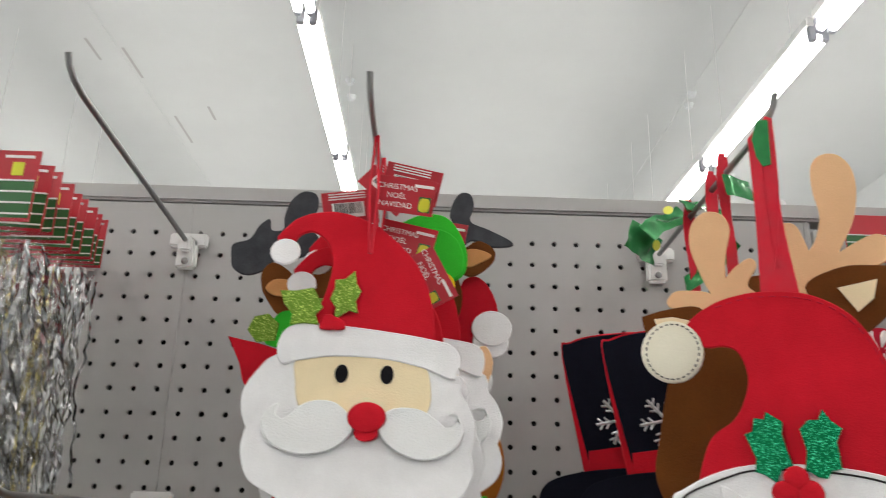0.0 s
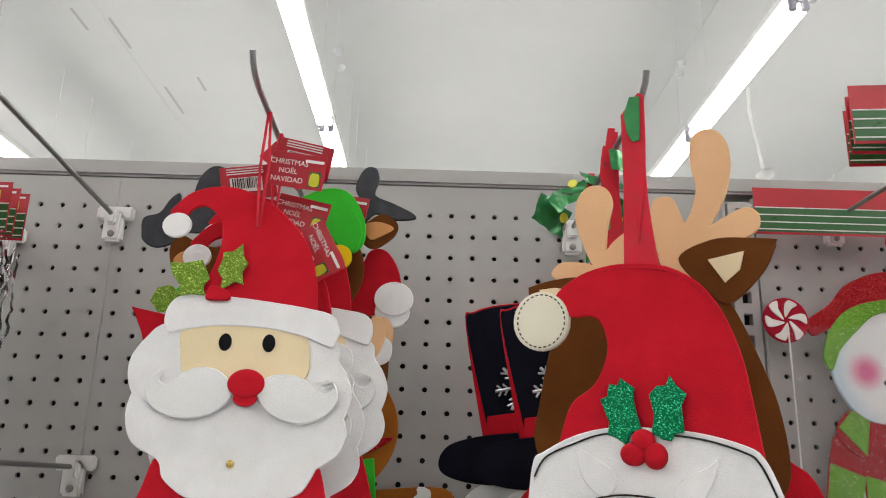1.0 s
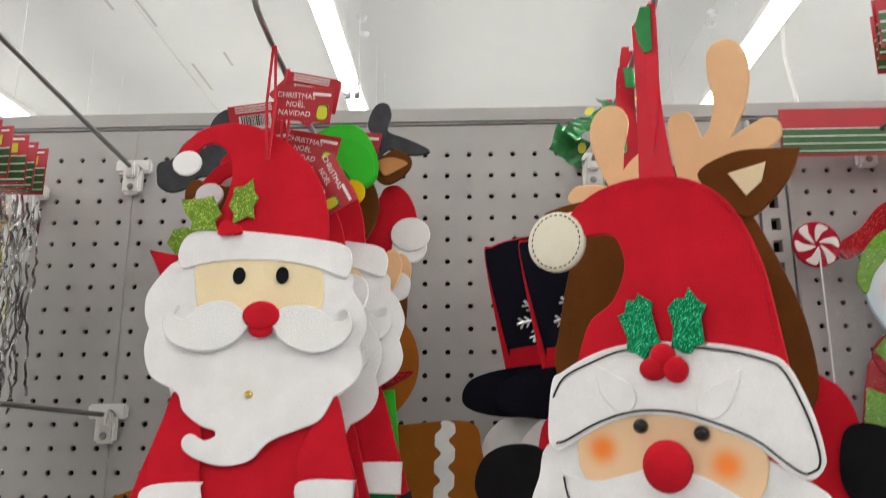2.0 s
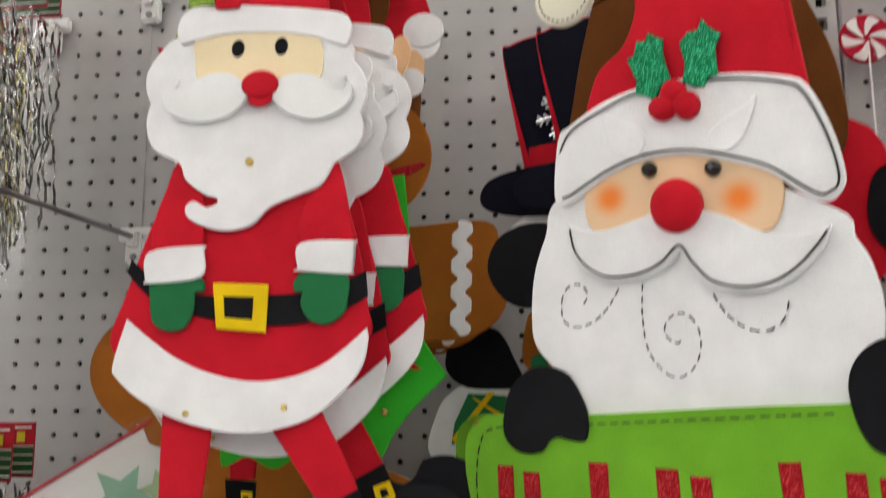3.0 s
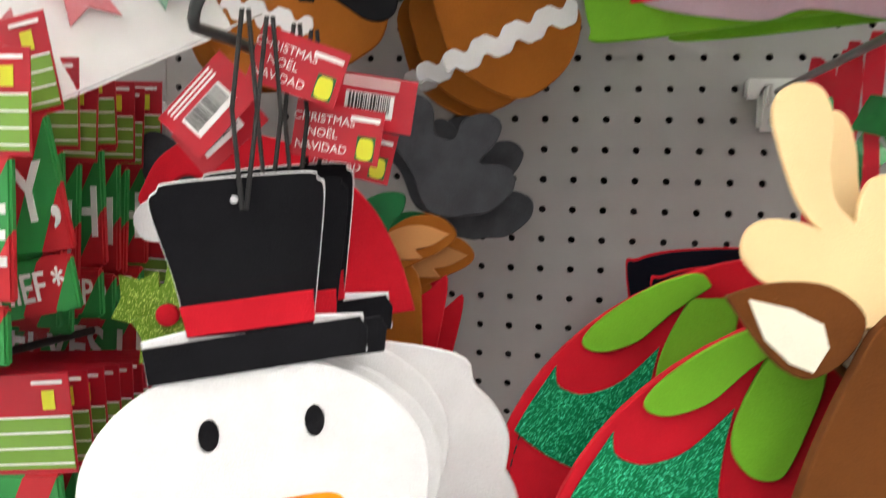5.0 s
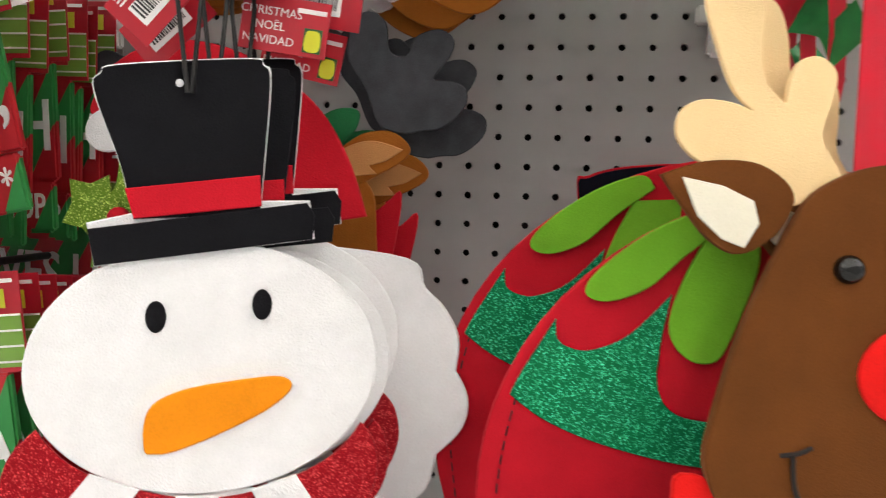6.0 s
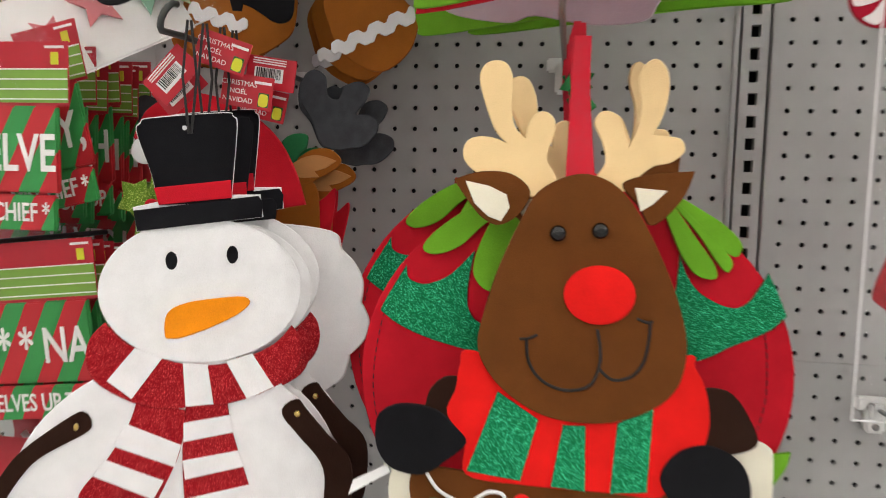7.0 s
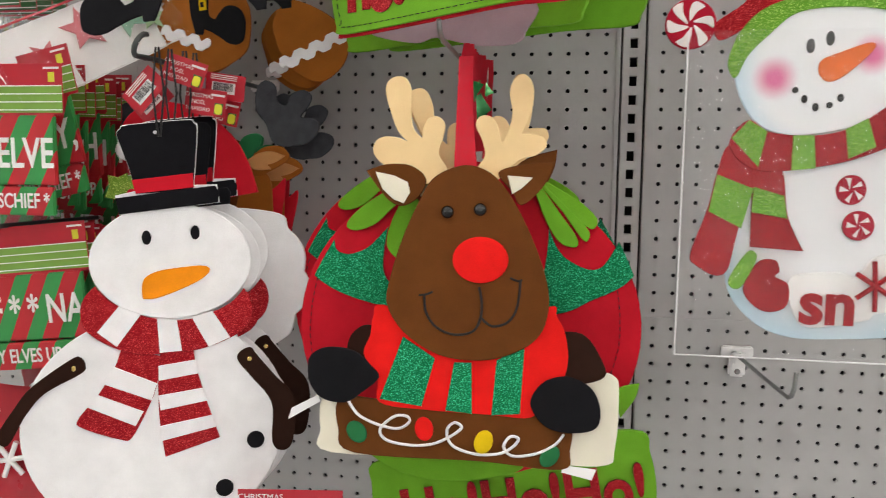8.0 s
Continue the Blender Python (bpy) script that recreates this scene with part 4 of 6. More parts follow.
    round_piece(t, 'eye', 'bead', 41, -7, 5.0, 5.1, 2, 3, 6, 0, label='black glossy bead eye')
    sheet(t, 'moustache', 'white', [(-57,-32), (-44,-37), (-29,-38), (-8,-33), (5,-30), (29,-31), (48,-38), (65,-48), (82,-53), (97,-51), (104,-49), (99,-62), (86,-75), (71,-83), (53,-84), (35,-80), (24,-67), (18,-57), (7,-67), (-10,-72), (-31,-72), (-47,-64), (-56,-49)], 2.4, 6, sharp=(0, 10, 17))
    thread(t, 'stitching', 'dark thread', [(-55,-36), (-52,-50), (-44,-61), (-30,-69), (-10,-69), (6,-63), (18,-53), (26,-64), (37,-76), (54,-81), (71,-79), (84,-72), (96,-60), (102,-52)], 2.8, 0.7)
    round_piece(t, 'nose', 'red', 18, -28, 16.0, 17.0, 4, 6, 8, 0)
    sheet(t, 'holly_leaf', 'green glitter', [(-10,74), (-5,76), (-3,85), (3,84), (5,89), (15,82), (14,74), (16,64), (19,53), (12,51), (8,42), (1,47), (-5,49), (-4,58)], 3.4, 2, flat=True)
    sheet(t, 'holly_leaf', 'green glitter', [(25,77), (31,83), (37,83), (40,90), (45,82), (51,77), (47,69), (48,51), (42,50), (39,45), (33,46), (26,51), (28,63)], 3.4, 2, flat=True)
    round_piece(t, 'berry', 'red', 20, 45, 8.1, 8.1, 4, 5, 6, 0)
    round_piece(t, 'berry', 'red', 13, 36, 9.1, 8.0, 4, 5, 6, 0)
    round_piece(t, 'berry', 'red', 28, 35, 8.1, 9.1, 4, 5, 6, 0)
    round_piece(t, 'pompom', 'cream white', -56, 135, 22.4, 23.0, 1.4, 6, 2, 0, label='off-white felt pompom with stitched rim')
    thread(t, 'embroidery', 'dark thread', [(-24, -77), (-32, -89), (-43, -98), (-55, -101), (-64, -96), (-65, -83), (-60, -74), (-51, -73), (-46, -80), (-50, -86), (-56, -84)], 0.4, 0.5, dash=4)
    thread(t, 'embroidery', 'dark thread', [(-8, -75), (-9, -96), (-6, -117), (3, -130), (13, -134), (23, -127), (27, -114), (25, -102), (18, -95), (10, -96), (5, -103), (7, -110), (13, -113), (16, -110)], 0.4, 0.5, dash=4)
    thread(t, 'embroidery', 'dark thread', [(36, -84), (43, -96), (54, -105), (65, -107), (74, -102), (78, -92), (76, -85)], 0.4, 0.5, dash=4)
    sheet(t, 'ribbon', 'ribbon', [(11,298), (25,315), (30,312), (29,235), (35,173), (9,175), (11,238)], -0.6, 1.2, sharp=(0, 1, 2, 4, 5), label='red grosgrain hanging ribbon')
    sheet(t, 'ribbon_fold', 'ribbon', [(20,274), (27,311), (30,310), (29,249), (21,191), (20,250)], 0, 1, sharp=(0, 1, 2, 4), label='red grosgrain ribbon folded over')
    sheet(t, 'tag', 'foil green', [(14,296), (19,311), (27,310), (26,273), (20,272), (16,281)], 0.8, 0.6, flat=True, label='green foil price tag')
    for k in range(30):
        u, v = radians(12 * k), radians(12 * k + 6.5)
        thread(t, 'stitch', 'dark thread', [(-55 + 19 * math.cos(u), 134.5 + 20.5 * math.sin(u)), (-55 + 19 * math.cos(v), 134.5 + 20.5 * math.sin(v))], 2.4, 0.5)
    return t


def antler_plaque(m):
    t = thing('felt_plaque', m, 'brown felt reindeer plaque with cream antlers and a striped scarf', 'hanging plaque', 'felt plaques')
    sheet(t, 'back_board', 'cream white', [(-143,-206), (-125,-203), (128,-231), (127,-180), (157,-169), (177,-173), (182,-189), (179,-250), (161,-272), (32,-265), (-132,-264), (-144,-237)], 0, 4)
    sheet(t, 'log', 'brown', [(-122,-203), (-75,-204), (-4,-213), (82,-216), (128,-227), (130,-255), (121,-276), (32,-269), (-106,-263), (-124,-236)], 1, 4)
    sheet(t, 'sweater', 'bright red', [(-74,-99), (-86,-112), (-89,-132), (-96,-153), (-81,-178), (-78,-206), (-29,-213), (42,-217), (87,-219), (97,-200), (117,-184), (126,-159), (123,-128), (113,-108), (104,-98), (15,-130)], 2, 4, label='bright red felt sweater')
    sheet(t, 'stripe', 'green glitter', [(-53,-133), (-18,-156), (-32,-209), (-78,-202)], 2.6, 1.4, flat=True, label='green glitter scarf stripe')
    sheet(t, 'stripe', 'green glitter', [(3,-160), (22,-160), (23,-216), (-6,-213)], 2.6, 1.4, flat=True, label='green glitter scarf stripe')
    sheet(t, 'stripe', 'green glitter', [(49,-157), (79,-140), (75,-215), (44,-217)], 2.6, 1.4, flat=True, label='green glitter scarf stripe')
    sheet(t, 'sleeve', 'brown dark', [(113,-129), (141,-127), (159,-148), (166,-173), (132,-181), (119,-159)], 1.5, 4)
    sheet(t, 'sleeve', 'brown dark', [(-112,-136), (-97,-122), (-79,-127), (-81,-153), (-112,-159)], 1.5, 4)
    sheet(t, 'glove', 'black', [(-153,-154), (-134,-146), (-106,-150), (-88,-165), (-79,-178), (-95,-193), (-116,-206), (-141,-202), (-154,-187), (-157,-169)], 3.6, 6)
    sheet(t, 'glove', 'black', [(87,-197), (101,-179), (126,-173), (151,-185), (161,-207), (157,-228), (132,-234), (105,-229), (89,-212)], 3.6, 6)
    sheet(t, 'antler', 'antler', [(-30,33), (-40,43), (-58,53), (-75,53), (-87,65), (-86,78), (-76,84), (-61,83), (-51,79), (-61,90), (-69,110), (-75,133), (-71,145), (-61,149), (-51,145), (-46,130), (-47,110), (-44,93), (-35,83), (-33,95), (-28,104), (-18,106), (-10,98), (-12,83), (-16,66), (-7,46)], 1, 3.5, sharp=(8, 18))
    sheet(t, 'antler', 'antler', [(44,37), (25,48), (33,64), (30,81), (23,96), (27,106), (37,107), (46,99), (52,77), (58,91), (62,111), (59,133), (64,147), (74,152), (83,143), (85,126), (81,106), (73,88), (87,87), (97,84), (99,74), (88,65), (73,61), (58,49)], 1, 3.5, sharp=(8, 17))
    sheet(t, 'ear', 'brown', [(-95,47), (-73,54), (-47,53), (-30,39), (-37,20), (-55,9), (-70,15), (-83,30)], 1.6, 4, sharp=(0,))
    sheet(t, 'ear_lining', 'cream white', [(-85,46), (-65,42), (-50,35), (-47,24), (-54,12), (-65,16), (-77,27)], 2.2, 1.4, flat=True)
    sheet(t, 'ear', 'brown', [(48,46), (73,55), (93,57), (108,58), (100,37), (83,17), (71,12), (63,26)], 1.6, 4, sharp=(3,))
    sheet(t, 'ear_lining', 'cream white', [(58,43), (85,41), (73,29), (63,23)], 2.2, 1.4, flat=True)
    sheet(t, 'head', 'brown', [(8,53), (-22,39), (-39,10), (-56,-30), (-68,-71), (-71,-96), (-58,-121), (-35,-141), (-9,-153), (21,-157), (51,-154), (81,-141), (98,-123), (104,-98), (102,-73), (91,-38), (73,1), (53,33), (33,49)], 4, 8)
    round_piece(t, 'nose', 'bright red', 30, -48, 30.0, 25.0, 5, 4, 2, 0)
    round_piece(t, 'eye', 'bead', -6, 3, 7.0, 7.0, 5, 3, 6, 0, label='black glossy bead eye')
    round_piece(t, 'eye', 'bead', 29, 6, 7.0, 7.0, 5, 3, 6, 0, label='black glossy bead eye')
    thread(t, 'mouth', 'dark thread', [(-30,-86), (-28,-105), (-17,-121), (3,-129), (23,-125), (31,-110), (32,-94), (29,-77)], 4.2, 1.3)
    thread(t, 'mouth', 'dark thread', [(31,-110), (43,-119), (58,-116), (68,-104), (72,-86), (73,-69)], 4.2, 1.3)
    thread(t, 'mouth', 'dark thread', [(-36,-87), (-28,-86), (-21,-83)], 4.2, 1.2)
    thread(t, 'mouth', 'dark thread', [(62,-67), (70,-70), (75,-69)], 4.2, 1.2)
    thread(t, 'light_string', 'white', [(-112,-205), (-101,-220), (-80,-230), (-57,-234), (-45,-226), (-49,-220), (-62,-221), (-77,-235), (-70,-247), (-44,-252), (-19,-250), (2,-240), (12,-231), (4,-226), (-4,-235), (2,-251), (27,-260), (53,-259), (68,-251), (74,-242), (65,-240), (58,-251), (68,-261), (93,-258), (113,-248), (123,-236)], 2, 1.6, label='white cord appliqué')
    round_piece(t, 'bulb', 'green', -103, -239, 10.0, 13.0, 2.4, 3, 1.5, 40, label='felt light bulb')
    round_piece(t, 'bulb', 'bright red', -29, -234, 10.0, 13.0, 2.4, 3, 1.5, 10, label='felt light bulb')
    round_piece(t, 'bulb', 'yellow', 36, -247, 10.0, 13.0, 2.4, 3, 1.5, -20, label='felt light bulb')
    round_piece(t, 'bulb', 'green', 108, -261, 9.0, 13.0, 2.4, 3, 1.5, -40, label='felt light bulb')
    sheet(t, 'care_label', 'paper', [(124,-271), (159,-275), (154,-287), (121,-279)], 0.5, 0.4, flat=True, label='white care label')
    sheet(t, 'care_label', 'paper', [(-180,-228), (-176,-215), (-147,-200), (-144,-207)], 0.5, 0.4, flat=True, label='white care label')
    sheet(t, 'ribbon', 'ribbon', [(0,51), (2,111), (4,171), (19,171), (19,121), (25,51)], 0.2, 1.2, sharp=(0, 2, 3, 5), label='red hanging ribbon')
    return t


def upper_antler_plaque(m):
    """The reindeer plaque that hangs behind the bearded ones: its head, antlers and red shoulders come out round them."""
    t = thing('felt_plaque', m, 'brown felt reindeer plaque behind a red-hatted one', 'hanging plaque', 'felt plaques')
    sheet(t, 'sweater', 'red', [(-84,-92), (-60,-60), (60,-30), (104,-73), (120,-86), (129,-110), (127,-150), (100,-190), (-84,-190), (-104,-150), (-102,-112)], 0, 4, label='bright red felt sweater')
    sheet(t, 'glove', 'black', [(-161,-161), (-153,-136), (-130,-125), (-103,-128), (-92,-149), (-98,-175), (-118,-191), (-144,-186)], 1.4, 5)
    sheet(t, 'glove', 'black', [(118,-118), (132,-110), (152,-118), (162,-140), (154,-166), (130,-172), (114,-150)], 1.4, 5)
    sheet(t, 'head', 'brown', [(8,97), (-24,88), (-59,55), (-73,16), (-83,-30), (-87,-68), (-60,-110), (0,-128), (70,-122), (104,-95), (104,-44), (91,3), (71,51), (45,82)], 0.8, 5)
    sheet(t, 'antler', 'tan', [(-70,76), (-64,88), (-43,87), (-35,84), (-42,100), (-49,125), (-47,145), (-36,156), (-22,153), (-16,139), (-21,117), (-23,96), (-15,105), (-3,112), (2,105), (-6,89), (4,76), (-18,62), (-45,66)], 1.4, 3.5, sharp=(3, 11))
    sheet(t, 'antler', 'tan', [(16,118), (17,134), (23,139), (34,137), (40,122), (42,114), (48,123), (53,143), (50,166), (51,186), (59,195), (71,194), (80,182), (82,162), (77,137), (67,117), (63,110), (77,118), (91,123), (100,117), (100,106), (91,98), (78,95), (58,80), (40,66), (23,76)], 1.4, 3.5, sharp=(5, 16))
    sheet(t, 'ear', 'brown', [(36,84), (63,98), (91,97), (112,94), (104,74), (88,55), (71,44), (56,56)], 1.8, 4, sharp=(3,))
    sheet(t, 'ear_lining', 'cream', [(59,81), (87,86), (83,71), (71,61)], 2.4, 1.4, flat=True)
    sheet(t, 'ear', 'brown', [(-92,68), (-71,73), (-45,73), (-40,54), (-68,44), (-88,52)], 1.8, 4, sharp=(0,))
    sheet(t, 'ear_lining', 'cream', [(-82,65), (-67,66), (-53,62), (-61,53), (-79,56)], 2.4, 1.4, flat=True)
    return t


def bauble_plaque(m):
    t = thing('felt_plaque', m, 'round red felt plaque with lime leaves and a green glitter collar', 'hanging plaque', 'felt plaques')
    round_piece(t, 'body', 'red', 3, -44, 196.0, 178.0, 0, 6, 0, 0, label='round red felt body')
    # the scalloped collar comes out on both sides of what hangs in front
    sheet(t, 'collar', 'green glitter', [(-176,15), (-168,31), (-152,58), (-151,47), (-144,42), (-132,41), (-112,50), (-90,73), (-95,44), (-95,20), (-84,6), (-60,2), (-60,-24), (-91,-20), (-130,-10), (-158,2)], 1, 1.6, sharp=(0, 2, 7, 11, 12), label='green glitter felt collar point')
    sheet(t, 'collar', 'green glitter', [(92,74), (100,55), (112,40), (137,28), (154,33), (170,60), (180,40), (188,22), (176,10), (158,0), (140,-8), (122,-18), (100,-24), (60,-24), (60,4), (86,20)], 1, 1.6, sharp=(0, 5, 7, 13, 14), label='green glitter felt collar point')
    sheet(t, 'leaf', 'lime', [(-137,76), (-134,70), (-122,69), (-103,77), (-84,95), (-62,112), (-70,120), (-92,113), (-112,101), (-129,87)], 2.6, 2.5, sharp=(5,))
    sheet(t, 'leaf', 'lime', [(-74,104), (-85,81), (-91,60), (-89,47), (-79,37), (-66,37), (-58,50), (-46,86), (-46,106)], 2.2, 2.5, sharp=(0, 8))
    sheet(t, 'leaf', 'lime', [(74,118), (84,92), (95,70), (108,56), (123,54), (122,66), (103,92), (84,118)], 3.0, 2.5, sharp=(0, 7))
    sheet(t, 'leaf', 'lime', [(82,120), (107,92), (126,66), (134,60), (137,70), (124,86), (103,106), (86,122)], 2.6, 2.5, sharp=(0, 7))
    sheet(t, 'leaf', 'lime', [(84,124), (108,99), (130,79), (141,74), (145,85), (130,101), (106,116), (88,126)], 2.2, 2.5, sharp=(0, 7))
    sheet(t, 'leaf', 'lime', [(-112,-190), (-87,-211), (-54,-222), (-14,-225), (26,-220), (66,-208), (66,-180), (-60,-175)], 2.4, 2.5)
    sheet(t, 'leaf', 'lime', [(172,-110), (198,-101), (194,-118), (178,-142)], 2.4, 2.5, sharp=(1, 3))
    thread(t, 'stitching', 'dark thread', [(-172,15), (-179,-18), (-182,-56), (-177,-95)], 0.3, 0.5, dash=5)
    thread(t, 'stitching', 'dark thread', [(167,22), (173,-15), (174,-57), (165,-96)], 0.3, 0.5, dash=5)
    return t


def snowman_figure(m):
    t = thing('felt_figure', m, 'white felt snowman with black top hat and striped red scarf', 'hanging decoration', 'felt snowmen')
    round_piece(t, 'body', 'white', -12, -155, 141.4, 129.0, 0, 3, 0, 0)
    sheet(t, 'hat_backing', 'white', [(-45.4,172), (-42,181), (-33,185.6), (28,192.4), (36.5,189.5), (40.2,180), (35,119), (60,119.5), (62.5,99), (-41,85.5), (-45.6,85.5), (-49,107), (-28,112), (-34,138)], 0.6, 2, sharp=(6, 7, 8, 9, 10, 11, 12))
    sheet(t, 'hat_crown', 'card black', [(-44.6,171.5), (-41.5,180), (-33,184.6), (28,191.4), (36,188.6), (39.4,180), (36,135), (34,112), (-27,109), (-33,136)], 1.4, 1.6, sharp=(7, 8))
    sheet(t, 'hat_band', 'red', [(-31,124), (34,132), (35,116), (-27,109)], 2, 1.5, flat=True)
    sheet(t, 'hat_brim', 'card black', [(-48,104), (58,118), (62,112), (61,99), (-45,86)], 2.4, 1.6, flat=True)
    round_piece(t, 'hole', 'white', -5, 177, 2.0, 2.0, 2, 0.6, 0, 0)
    round_piece(t, 'head', 'white', 9, 33, 87.0, 65.0, 0.9, 3, 0, 0)
    round_piece(t, 'eye', 'black', -17, 60, 5.0, 8.0, 1.6, 1.2, 0, 0)
    round_piece(t, 'eye', 'black', 35, 65, 5.0, 8.0, 1.6, 1.2, 0, 0)
    sheet(t, 'carrot_nose', 'orange', [(-23,-6), (-21,13), (-6,22), (21,26), (44,27), (50,21), (39,11), (16,0), (-7,-8), (-18,-9)], 1.8, 2)
    sheet(t, 'scarf_collar', 'red glitter', [(-72,7), (-84,-6), (-88,-25), (-81,-44), (-55,-62), (-27,-71), (5,-71), (33,-69), (61,-61), (87,-47), (96,-28), (94,-10), (87,0), (71,-17), (38,-31), (6,-34), (-25,-27), (-56,-12)], 1.6, 2, sharp=(0, 12))
    sheet(t, 'scarf_stripe', 'white', [(-48,-16), (-25,-26), (-51,-61), (-71,-44)], 2.2, 1.5, flat=True)
    sheet(t, 'scarf_stripe', 'white', [(-8,-31), (13,-33), (18,-69), (-6,-70)], 2.2, 1.5, flat=True)
    sheet(t, 'scarf_stripe', 'white', [(29,-31), (52,-25), (71,-56), (47,-66)], 2.2, 1.5, flat=True)
    sheet(t, 'scarf_tail', 'red glitter', [(-47,-63), (-6,-74), (-10,-106), (-19,-130), (-38,-165), (-52,-166), (-89,-151), (-94,-141), (-72,-114), (-54,-84)], 0.8, 2, sharp=(0, 1))
    sheet(t, 'scarf_tail', 'red glitter', [(-6,-71), (30,-68), (34,-94), (45,-134), (57,-172), (-3,-190), (-8,-150), (-9,-106)], 1, 2, sharp=(0, 1, 4, 5))
    sheet(t, 'scarf_stripe', 'white', [(-56,-83), (-10,-105), (-16,-124), (-67,-102)], 1.5, 1.5, flat=True)
    sheet(t, 'scarf_stripe', 'white', [(-73,-114), (-25,-136), (-34,-152), (-84,-127)], 1.5, 1.5, flat=True)
    sheet(t, 'scarf_stripe', 'white', [(-8,-85), (32,-80), (35,-96), (-8,-102)], 1.7, 1.5, flat=True)
    sheet(t, 'scarf_stripe', 'white', [(-9,-119), (39,-113), (44,-128), (-7,-136)], 1.7, 1.5, flat=True)
    sheet(t, 'scarf_stripe', 'white', [(-8,-154), (49,-145), (53,-159), (-6,-171)], 1.7, 1.5, flat=True)
    a = sheet(t, 'arm', 'brown dark', [(-99,-73), (-88,-72), (-84,-82), (-90,-90), (-126,-109), (-146,-132), (-165,-164), (-175,-153), (-156,-122), (-139,-101)], 1.2, 2)
    round_piece(a, 'rivet', 'brass', -96, -83, 2.0, 3.0, 2, 1.5, 1.5, 0)
    a = sheet(t, 'arm', 'brown dark', [(81,-74), (93,-69), (101,-79), (120,-103), (142,-131), (140,-181), (128,-193), (116,-182), (116,-136), (93,-103), (79,-84)], 1.2, 2)
    round_piece(a, 'rivet', 'brass', 92, -82, 3.0, 3.0, 2, 1.5, 1.5, 0)
    round_piece(t, 'button', 'black', 97, -178, 10.0, 10.0, 0.8, 1.5, 0, 0)
    round_piece(t, 'button', 'black', 61, -232, 10.0, 10.0, 0.8, 1.5, 0, 0)
    return t


# ---- the upper middle hook: legged figures ----
def strip_parts(ob, names):
    """Takes the named parts off a copied thing."""
    for o in list(ob.children_recursive):
        if o.name.split(".")[0] in names:
            bpy.data.objects.remove(o)
    return ob


BEARD_UNDERSIDE = [(-95,-240), (-94,-262), (-30,-277), (0,-273), (52,-285), (100,-287), (116,-275), (114,-240)]
LEG_PARTS = ("leg", "boot", "boot_buckle", "buckle_hole")
fig = legged_figure(pose(-0.055, 0.562, 1.80, -6, 0, 0))
second = copy_thing(fig, pose(-0.032, 0.610, 1.808, -6, -2, 2))
# its left leg and boot: mirrored, narrowed and set back to fit the camera's view
flip = Matrix.Translation((-0.093, 0.071, 0.005)) @ Matrix.Diagonal((-0.72, 1, 1, 1))
limb = [o for o in second.children if o.name.split(".")[0] in ("leg", "boot", "boot_buckle")]
for kind in ("leg", "boot", "boot_buckle"):
    left, right = [o for o in limb if o.name.split(".")[0] == kind]
    left.matrix_basis, right.matrix_basis = flip, Matrix.Translation((-0.028, 0, 0))
strip_parts(copy_thing(fig, pose(-0.046, 0.592, 1.781, -6, 0.5, 0)), LEG_PARTS)
# ---- the upper hook to the right: plaques ----
greet = greeting_plaque(pose(0.228, 0.518, 1.69, 0, 0, -27.5))
BACK = ("ribbon", "ribbon_fold", "tag", "pompom", "stitch", "stitching", "board_back", "letter", "letter_mark", "embroidery")
behind = strip_parts(copy_thing(greet, pose(0.216, 0.634, 1.684, 0, 0, -22)), BACK + ("beard", "hand", "hat", "brim", "hat_brim", "eyebrow", "face", "eye", "moustache", "nose", "holly_leaf", "berry"))
tagged(behind, "lime felt board behind a plaque, with a shade-tinted beard underside")
strip_parts(copy_thing(greet, pose(0.272, 0.655, 1.686, 0, 0, -16)), BACK)
# underside of a white beard; its shade is painted as mauve
sheet(behind, 'shaded_beard', 'mauve', BEARD_UNDERSIDE, 3.4, 3, label='underside of a white felt beard, shade put into its colour')
deer = antler_plaque(pose(0.25, 0.542, 1.21, -4.6, 0, 6.8))
upper_antler_plaque(pose(0.262, 0.580, 1.80, 0, 0, -24))
strip_parts(copy_thing(deer, pose(0.279, 0.600, 1.209, -4.6, -8.5, 36)), ("glove", "care_label", "light_string", "bulb", "log", "back_board", "stripe", "sweater", "sleeve", "ribbon", "mouth"))
disc = bauble_plaque(pose(0.26, 0.580, 1.12, 0, 0, 5))
# ---- the lower left hook ----
snow = snowman_figure(pose(-0.075, 0.512, 1.12, -4, 0, 23.7))
strip_parts(copy_thing(snow, pose(-0.072, 0.530, 1.119, -4, 1.5, 23.2)), ("hat_backing", "arm", "button", "scarf_tail", "rivet"))
copy_thing(snow, pose(-0.071, 0.552, 1.126, -4, 0, 22.3))
# a larger bearded figure behind the snowmen
big = strip_parts(copy_thing(fig, pose(-0.075, 0.640, 1.170, -3, -14, 0) @ Matrix.Scale(1.32, 4)), LEG_PARTS + ("sleeve", "cuff", "mitten", "stud", "belt", "belt_buckle", "holly_leaf", "holly_berry", "brim", "face", "eye", "nose", "lip", "moustache", "coat", "hem"))
tagged(big, "large white-bearded felt figure in a red hat behind snowmen")


